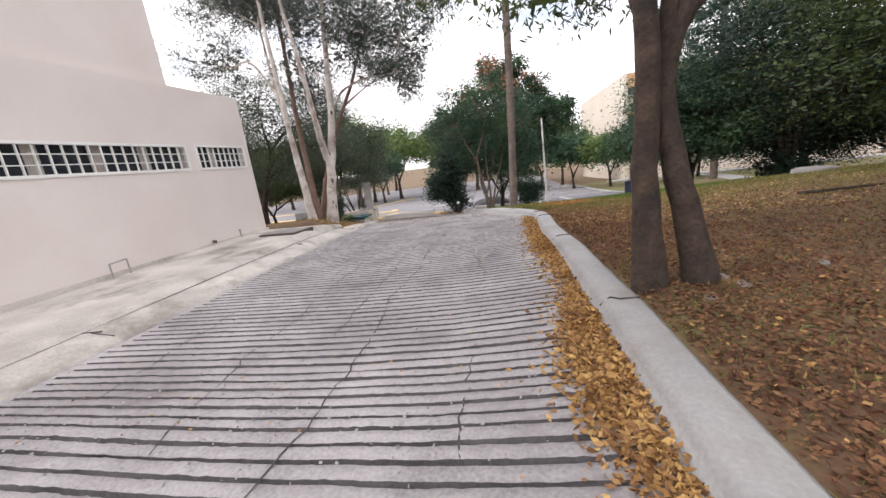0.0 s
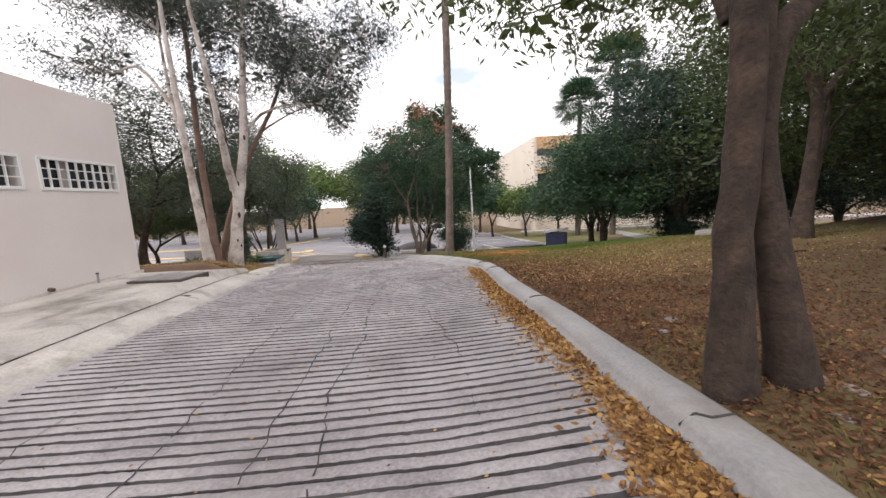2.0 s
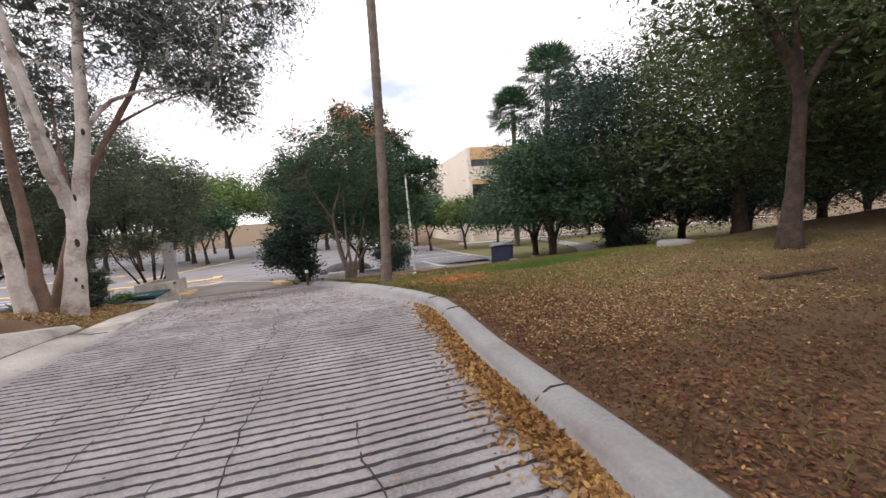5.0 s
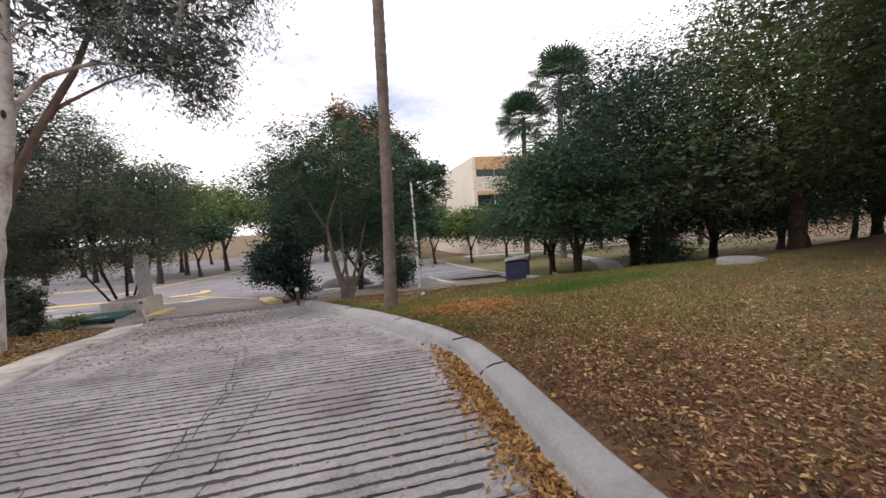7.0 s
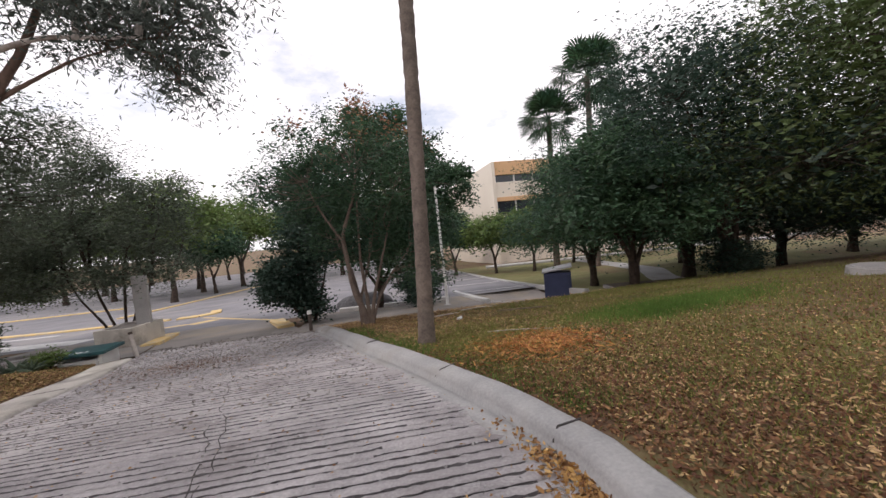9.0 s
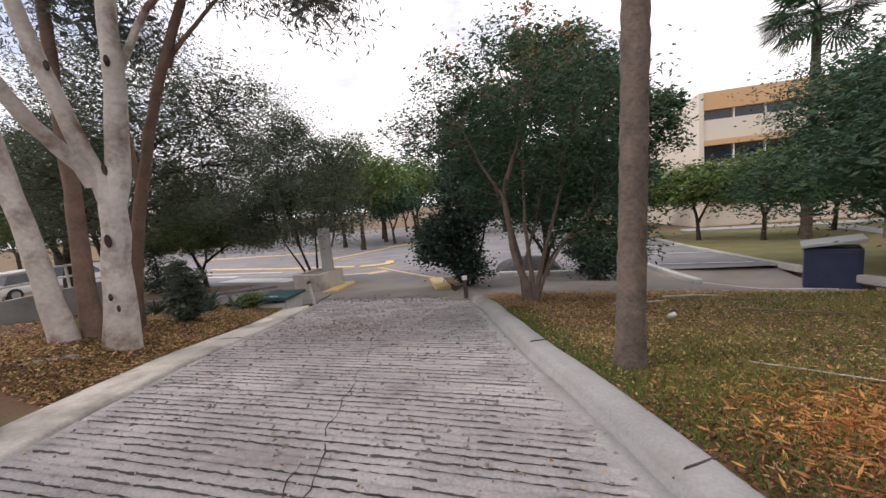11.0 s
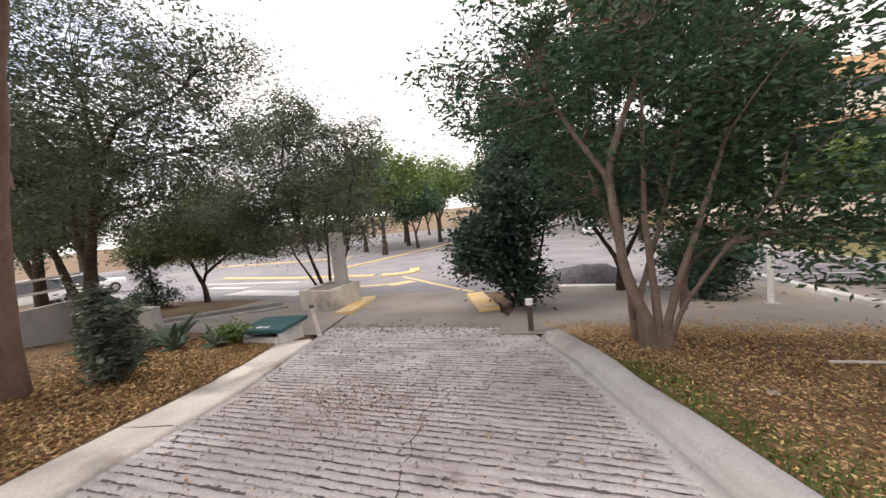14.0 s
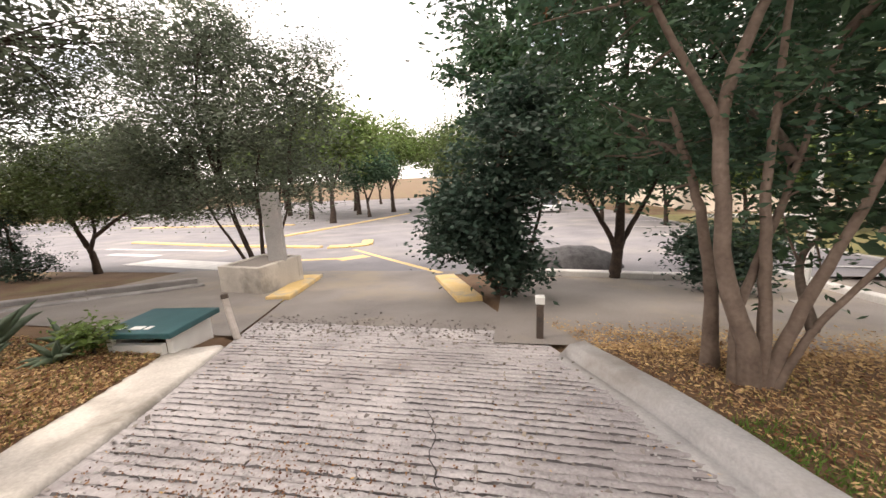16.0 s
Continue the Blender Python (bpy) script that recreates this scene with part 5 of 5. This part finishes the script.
# spiny shrub and agaves
tree("spiny_shrub", "shaggy grey-green spiny shrub in the bed", (-7.35, 14.35), [([(0, 0, 0), (0, 0, 0.8)], 0.05, 0.02), ([(0.05, 0, 0), (0.25, 0, 0.8)], 0.04, 0.02), ([(-0.05, 0, 0), (-0.2, 0.1, 0.9)], 0.04, 0.02)],
     [(0, 0, 0.35, 0.36, 0.3, 0.3), (0.2, 0, 0.8, 0.22, 0.22, 0.28), (-0.2, 0.05, 0.85, 0.22, 0.22, 0.3), (0.0, 0, 0.6, 0.34, 0.28, 0.3), (-0.05, 0, 1.1, 0.14, 0.14, 0.16)], M_BARK_DARK, M_LEAF_SPINY, seed=95, clusters=110, per=60, size=0.075, spread=0.06, aspect=0.3, category="shrub")


def agave(x, y, s, size):
    root = thing("agave", x, y, height(x, y), "grey-green agave rosette with pointed leaves", "agave", "agaves in the bed")
    r = np.random.default_rng(s)
    for k in range(16):
        a, up = k * 2.4 + r.uniform(-0.2, 0.2), r.uniform(0.35, 1.25)
        l = size * r.uniform(0.7, 1.1)
        c = [np.array((math.cos(a) * math.cos(up) * l * q, math.sin(a) * math.cos(up) * l * q, 0.02 + math.sin(up) * l * q - 0.25 * l * q * q)) for q in np.linspace(0, 1, 6)]
        v, f = tube(c, np.array([0.04, 0.055, 0.05, 0.036, 0.02, 0.002]) * size / 0.6, 5)
        grid_mesh("leaf", v, f, M_AGAVE, root, smooth=True)


for x, y, s, size in ((-9.3, 16.3, 1, 0.85), (-8.6, 15.9, 2, 0.5), (-8.0, 16.2, 3, 0.42), (-9.7, 15.4, 4, 0.55), (-8.8, 16.8, 5, 0.5), (-8.3, 16.7, 6, 0.4), (-9.0, 15.6, 7, 0.45)):
    agave(x, y, s, size)
tree("fern_shrub", "small bright green fern beside the teal lid", (-7.9, 16.5), [([(0, 0, 0), (0, 0, 0.25)], 0.02, 0.01)], [(0, 0, 0.28, 0.28, 0.2, 0.14)], M_BARK_DARK, M_LEAF_BRIGHT, seed=97, clusters=14, per=40, size=0.07, spread=0.07, category="shrub")

# ---- far office building ----
off = thing("office_building", 12.85, 45.35, -2.9, "three-storey ivory office block with apricot bands", "building")
bpy.context.view_layer.update()
OX, OY = 12.85, 45.35
local(part("wall", box(OX, OX + 24, OY + 0.5, OY + 26, -4, 8.3), M_WALL2), off)
local(part("gable", box(OX - 0.35, OX, OY, OY + 26, -4, 8.4, 0.03), M_WALL2, None, "ivory end wall"), off)
local(part("roof", box(OX, OX + 24, OY + 0.2, OY + 26, 8.3, 8.42), M_WALL2), off)
local(part("fascia", box(OX, OX + 24, OY + 0.1, OY + 0.5, 6.95, 8.42, 0.02), M_ORANGE, None, "apricot roof band"), off)
local(part("parapet", box(OX, OX + 24, OY + 0.1, OY + 0.5, 4.5, 6.15, 0.02), M_WALL2), off)
local(part("soffit", box(OX, OX + 24, OY + 0.05, OY + 0.5, 4.05, 4.5, 0.02), M_ORANGE, None, "apricot band under the parapet"), off)
local(part("parapet", box(OX, OX + 24, OY + 0.1, OY + 0.5, -0.6, 2.6, 0.02), M_WALL2), off)
for z0, z1 in ((6.15, 6.95), (2.6, 4.05)):
    for k in range(10):
        win = local(part("window", box(OX + 0.1 + k * 2.2, OX + 2.2 + k * 2.2, OY + 0.44, OY + 0.48, z0, z1), M_GLASS), off)
        local(part("window_frame", box(OX + 0.04 + k * 2.2, OX + 0.14 + k * 2.2, OY + 0.3, OY + 0.44, z0, z1), M_WHITE), win)
walkway = kerbed([(9.5, 40.5), (14, 39.5), (30, 37.5), (45, 36)], 1.3, M_KERB, 0.2)
tagged(walkway, "raised pale concrete walkway before the office block", "walkway", kind="structure")
rail = thing("ramp_rail", 20, 40.5, height(20, 40.5), "white pipe handrail along the ramp", "railing")
for k in range(10):
    part("post", rod((k * 1.6, -k * 0.1, 0), (k * 1.6, -k * 0.1, 1.3), 0.04), M_WHITE, rail)
for z in (0.7, 1.3):
    part("rail", rod((-0.5, 0, z), (15, -0.95, z), 0.04), M_WHITE, rail)


# parked cars far off in the car park
def car(x, y, turn, mat, label):
    root = thing("car", x, y, float(profile(y)) + 0.012, label, "car", "parked cars", turn=turn)
    bm = box(-2.1, 2.1, -0.85, 0.85, 0.3, 0.85, 0.12)
    body = part("body", bm, mat, root, smooth=True)
    bm = bmesh.new()
    lower, upper = [(-1.6, -0.78), (1.1, -0.78), (1.1, 0.78), (-1.6, 0.78)], [(-1.2, -0.62), (0.5, -0.62), (0.5, 0.62), (-1.2, 0.62)]
    vs = [bm.verts.new((a, b, 0.84)) for a, b in lower] + [bm.verts.new((a, b, 1.42)) for a, b in upper]
    for k in range(4):
        bm.faces.new((vs[k], vs[(k + 1) % 4], vs[(k + 1) % 4 + 4], vs[k + 4]))
    bm.faces.new(vs[4:])
    part("cabin_glass", bm, M_GLASS, root, "dark tinted windows")
    part("roof", box(-1.2, 0.5, -0.62, 0.62, 1.4, 1.46, 0.02), mat, root)
    for a in (-1.3, 1.3):
        for b in (-0.8, 0.8):
            wheel = part("wheel", rod((a, b - 0.1, 0.32), (a, b + 0.1, 0.32), 0.32, sides=20), M_RUBBER, root)
            part("rim", rod((a, b - 0.11, 0.32), (a, b + 0.11, 0.32), 0.19, sides=14), M_STEEL, wheel)
    return root


car(-27, 21.5, 100, M_CARW, "white parked car in the car park")
car(-30, 25, 95, M_CARW, "white parked van-like car in the car park")
car(0.8, 52, 80, M_CARW, "pale parked car on the street")


# ---- litter and grass ----
def scatter(name, label, count, place, size, mat, seed, aspect=0.5, lift=0.012, tilt=0.25, category="leaf litter"):
    r = np.random.default_rng(seed)
    xy = place(r, count)
    n = len(xy)
    c = np.c_[xy, rough_land(xy[:, 0], xy[:, 1]) + lift * r.uniform(0.5, 2.2, n)]
    v, f = leaves(c, size, r, 0.0, aspect, tilt)
    v = v.reshape(n, 4, 3)
    v[:, :, 2] = np.maximum(v[:, :, 2], c[:, None, 2] - 0.004)
    return tagged(grid_mesh(name, v.reshape(-1, 3), f, mat), label, category, kind="stuff")


def lawn_places(r, n):
    y = r.uniform(-3, 17, n) 
    x = right_edge(y) + 0.33 + np.abs(r.normal(0, 4.5, n))
    return np.stack([x, y], 1)


def near_places(r, n):
    y = r.uniform(-1, 12, n)
    x = right_edge(y) + 0.33 + r.gamma(1.15, 1.3, n)
    return np.stack([x, y], 1)


scatter("leaf_litter", "scattered dry brown leaves over the lawn", 52000, lawn_places, 0.036, M_LITTER, 201)
scatter("leaf_litter", "dense dry leaves beside the kerb", 56000, near_places, 0.037, M_LITTER, 202)
scatter("leaf_litter", "yellowish fallen leaves over the lawn", 2600, near_places, 0.04, M_LITTER_Y, 203)


def left_bed(r, n):
    y = r.uniform(11.3, 17, n)
    return np.stack([left_edge(y) - 0.69 - r.gamma(1.1, 1.2, n), y], 1)


scatter("leaf_litter", "dry leaves under the eucalypts", 17000, left_bed, 0.045, M_LITTER, 204)
def far_lawn(r, n):
    y = 17.8 - 11.8 * r.uniform(0, 1, n) ** 1.25
    return np.stack([right_edge(y) + 0.36 + r.gamma(1.5, 1.6, n), y], 1)


M_STRAW = material("straw_leaf_litter", (0.36, 0.22, 0.1), (0.58, 0.39, 0.21), 3, 0.9, 0, 20, random_by="island", spread=0.45)
scatter("leaf_litter", "straw-coloured dry leaves on the lower lawn", 42000, far_lawn, 0.045, M_STRAW, 208, aspect=0.35)
def track_border(r, n):
    y = r.normal(17.75, 0.4, n)
    return np.stack([right_edge(y) + 0.4 + r.gamma(1.4, 2.2, n), y], 1)


scatter("leaf_litter", "dry leaves blown along the edge of the track", 9000, track_border, 0.045, M_STRAW, 216, lift=0.03)
scatter("leaf_litter", "orange-brown dry leaves under the eucalypts", 22000, left_bed, 0.05, M_STRAW, 210, aspect=0.4)
# drift of yellow leaves in the gutter
r = np.random.default_rng(205)
n = 16000
y = np.concatenate([r.normal(5.6, 0.9, 6500), r.normal(2.2, 0.55, 4500), r.uniform(-1, 9.4, 2600), r.normal(8.2, 0.6, 2400)])
off_ = r.gamma(1.8, 0.055, n) + 0.24 * (r.uniform(0, 1, n) ** 2) * np.exp(-((y - 2.2) / 1.2) ** 2)
x = right_edge(y) - 0.0 - off_ + 0.02
z = profile(y) + bank(y) * np.clip((x - left_edge(y)) / (right_edge(y) - left_edge(y)), 0, 1) ** 4 + 0.014 + r.uniform(0, 0.03, n) * np.exp(-off_ * 6)
v, f = leaves(np.stack([x, y, z], 1), 0.05, r, 0, 0.5, 0.3)
tagged(grid_mesh("leaf_drift", v, f, M_LITTER_Y), "drift of yellow leaves along the gutter", "leaf litter", kind="stuff")
r = np.random.default_rng(206)
n = 1500
y = r.uniform(-1, 17.5, n)
x = left_edge(y) + (right_edge(y) - left_edge(y)) * r.uniform(0.02, 0.98, n)
v, f = leaves(np.stack([x, y, profile(y) + bank(y) * ((x - left_edge(y)) / (right_edge(y) - left_edge(y))) ** 4 + 0.012], 1), 0.028, r, 0, 0.45, 0.1)
tagged(grid_mesh("leaf_litter", v, f, M_LITTER_Y), "few small leaves on the driveway", "leaf litter", kind="stuff")
r = np.random.default_rng(209)
n = 5200
y = np.concatenate([r.uniform(7, 17.8, 3300), r.normal(15.0, 0.6, 1600), r.normal(1.7, 0.25, 300)])
x = left_edge(y) + (right_edge(y) - left_edge(y)) * r.uniform(0.03, 0.97, n)
v, f = leaves(np.stack([x, y, profile(y) + bank(y) * ((x - left_edge(y)) / (right_edge(y) - left_edge(y))) ** 4 + 0.008], 1), 0.024, r, 0, 0.8, 0.25)
tagged(grid_mesh("stone_chips", v, f, M_KERB), "pale stone chips strewn on the driveway", "gravel", kind="stuff")
r = np.random.default_rng(212)
n = 2600
y = r.normal(14.7, 0.45, n)
x = left_edge(y) + (right_edge(y) - left_edge(y)) * np.clip(r.normal(0.36, 0.16, n), 0.03, 0.95)
v, f = leaves(np.stack([x, y, profile(y) + 0.007], 1), 0.02, r, 0, 0.7, 0.15)
tagged(grid_mesh("brick_dust", v, f, M_LITTER), "rusty brown crumbs strewn on the driveway", "debris", kind="stuff")
r = np.random.default_rng(217)
n = 2400
y = np.concatenate([r.normal(18.15, 0.3, 800), r.uniform(11, 18.4, 1600)])
x = left_edge(y) + (right_edge(y) - left_edge(y)) * r.uniform(0.01, 0.99, n)
v, f = leaves(np.stack([x, y, profile(y) + 0.007], 1), 0.045, r, 0, 0.8, 0.08)
tagged(grid_mesh("road_dust", v, f, M_TRACK), "brown dusty crumbs over the foot of the driveway", "debris", kind="stuff")
# straw-coloured heap
r = np.random.default_rng(207)
c = r.normal(0, 1, (4200, 2)) * (0.42, 0.36) + (1.45, 11.6)
c3 = np.c_[c, rough_land(c[:, 0], c[:, 1]) + r.uniform(0.005, 0.04, len(c))]
v, f = leaves(c3, 0.09, r, 0, 0.18, 0.15)
M_NEEDLE = material("orange_dry_needles", (0.42, 0.16, 0.05), (0.6, 0.28, 0.1), 3, 0.9, 0, 20, random_by="island", spread=0.4)
tagged(grid_mesh("dry_needles", v, f, M_NEEDLE), "patch of rusty dry needles on the lawn", "leaf litter", kind="stuff")


def grass(name, label, count, place, h, mat, seed):
    r = np.random.default_rng(seed)
    xy = place(r, count)
    n = len(xy)
    b = np.c_[xy, rough_land(xy[:, 0], xy[:, 1]) - 0.005]
    a = r.uniform(0, 6.28, n)
    w = np.stack([np.cos(a), np.sin(a), 0 * a], 1) * 0.006
    tip = b + np.c_[r.normal(0, 0.03, (n, 2)), h * r.uniform(0.4, 1.3, n)]
    v = np.stack([b - w, b + w, tip], 1).reshape(-1, 3)
    return tagged(grid_mesh(name, v, np.arange(3 * n).reshape(-1, 3), mat), label, "grass", kind="stuff")


def green_patch(r, n):
    c = np.array([(3.2, 13.2, 2.0, 1.2), (5.5, 13.5, 2.5, 1.6), (7, 10.5, 2.5, 2.0), (2.5, 10, 1.2, 1.2), (0.9, 12.2, 0.5, 0.9), (5, 16, 2, 1)])
    k = c[r.integers(0, len(c), n)]
    xy = k[:, :2] + r.normal(0, 1, (n, 2)) * k[:, 2:]
    return xy[xy[:, 0] > right_edge(xy[:, 1]) + 0.45]


grass("grass", "sparse green and straw grass on the lawn", 85000, green_patch, 0.06, M_GRASS, 211)
grass("grass", "thin dry grass over the lawn", 30000, lawn_places, 0.045, M_GRASS, 212)
grass("grass", "thin grass under the eucalypts", 9000, left_bed, 0.06, M_GRASS, 213)

def vivid_patch(r, n):
    return r.normal(0, 1, (n, 2)) * (0.9, 0.4) + (4.5, 12.6)


def kerb_tufts(r, n):
    y = r.uniform(9.5, 16, n)
    return np.stack([right_edge(y) + 0.34 + np.abs(r.normal(0, 0.25, n)), y], 1)


M_GRASS_GREEN = material("fresh_grass_blades", (0.07, 0.15, 0.02), (0.16, 0.25, 0.05), 0.8, 0.8, 0, 6, random_by="island", spread=0.3, translucent=0.2)
grass("grass", "patch of fresh green grass on the lawn", 14000, vivid_patch, 0.09, M_GRASS_GREEN, 214)
grass("grass", "green grass tufts along the kerb", 5000, kerb_tufts, 0.06, M_GRASS_GREEN, 215)
gy = np.repeat(np.linspace(17.5, 22.9, 20)[:, None], 16, 1)
gx = (left_edge(gy) - 0.02) + (-13.2 - left_edge(gy)) * np.linspace(0, 1, 16)[None]
v = np.stack([gx, gy, np.maximum(land(gx, gy), profile(gy)) + 0.02], -1).reshape(-1, 3)
i = (np.arange(19)[:, None] * 16 + np.arange(15)[None]).ravel()
tagged(grid_mesh("pavement", v, np.stack([i, i + 16, i + 17, i + 1], -1), M_TRACK), "dusty grey-brown paved yard by the planter", "pavement", kind="structure")

# cracks in the driveway
def crack(y0, y1, u0, seed, label="dark jagged crack across the concrete ridges"):
    r = np.random.default_rng(seed)
    n = int((y1 - y0) / 0.09)
    ys_ = np.linspace(y0, y1, n)
    x = left_edge(ys_) + (right_edge(ys_) - left_edge(ys_)) * u0 + np.cumsum(r.normal(0, 0.02, n))
    w = r.uniform(0.0025, 0.0075, n)
    z = profile(ys_) + bank(ys_) * u0 ** 4 + 0.0045
    v = np.concatenate([np.stack([x - w, ys_, z], 1), np.stack([x + w, ys_, z], 1)])
    i_ = np.arange(n - 1)
    i_ = i_[r.uniform(0, 1, n - 1) < 0.88]
    return grid_mesh("crack", v, np.stack([i_, i_ + n, i_ + n + 1, i_ + 1], -1), M_CRACK, road)


for k, (a, b, u_) in enumerate(((-1, 9, 0.62), (1.5, 8, 0.42), (0.5, 6, 0.8), (2, 4.5, 0.2), (8, 16, 0.55), (3, 11, 0.52), (6, 10, 0.28))):
    crack(a, b, u_, 300 + k)

# dark open joint between the sloping kerb and the pavement, and stained cracks in the pavement
r = np.random.default_rng(330)
ys_ = np.linspace(-2, 10.2, 90)
x = left_edge(ys_) - 0.528 + r.normal(0, 0.004, 90)
z = profile(ys_) + 0.136
w = r.uniform(0.0015, 0.005, 90)
v = np.concatenate([np.stack([x - w, ys_, z], 1), np.stack([x + w, ys_, z], 1)])
i_ = np.arange(89)
tagged(grid_mesh("trim", v, np.stack([i_, i_ + 90, i_ + 91, i_ + 1], -1), M_CRACK), "dark dirty joint between kerb and pavement", "joint", kind="structure")
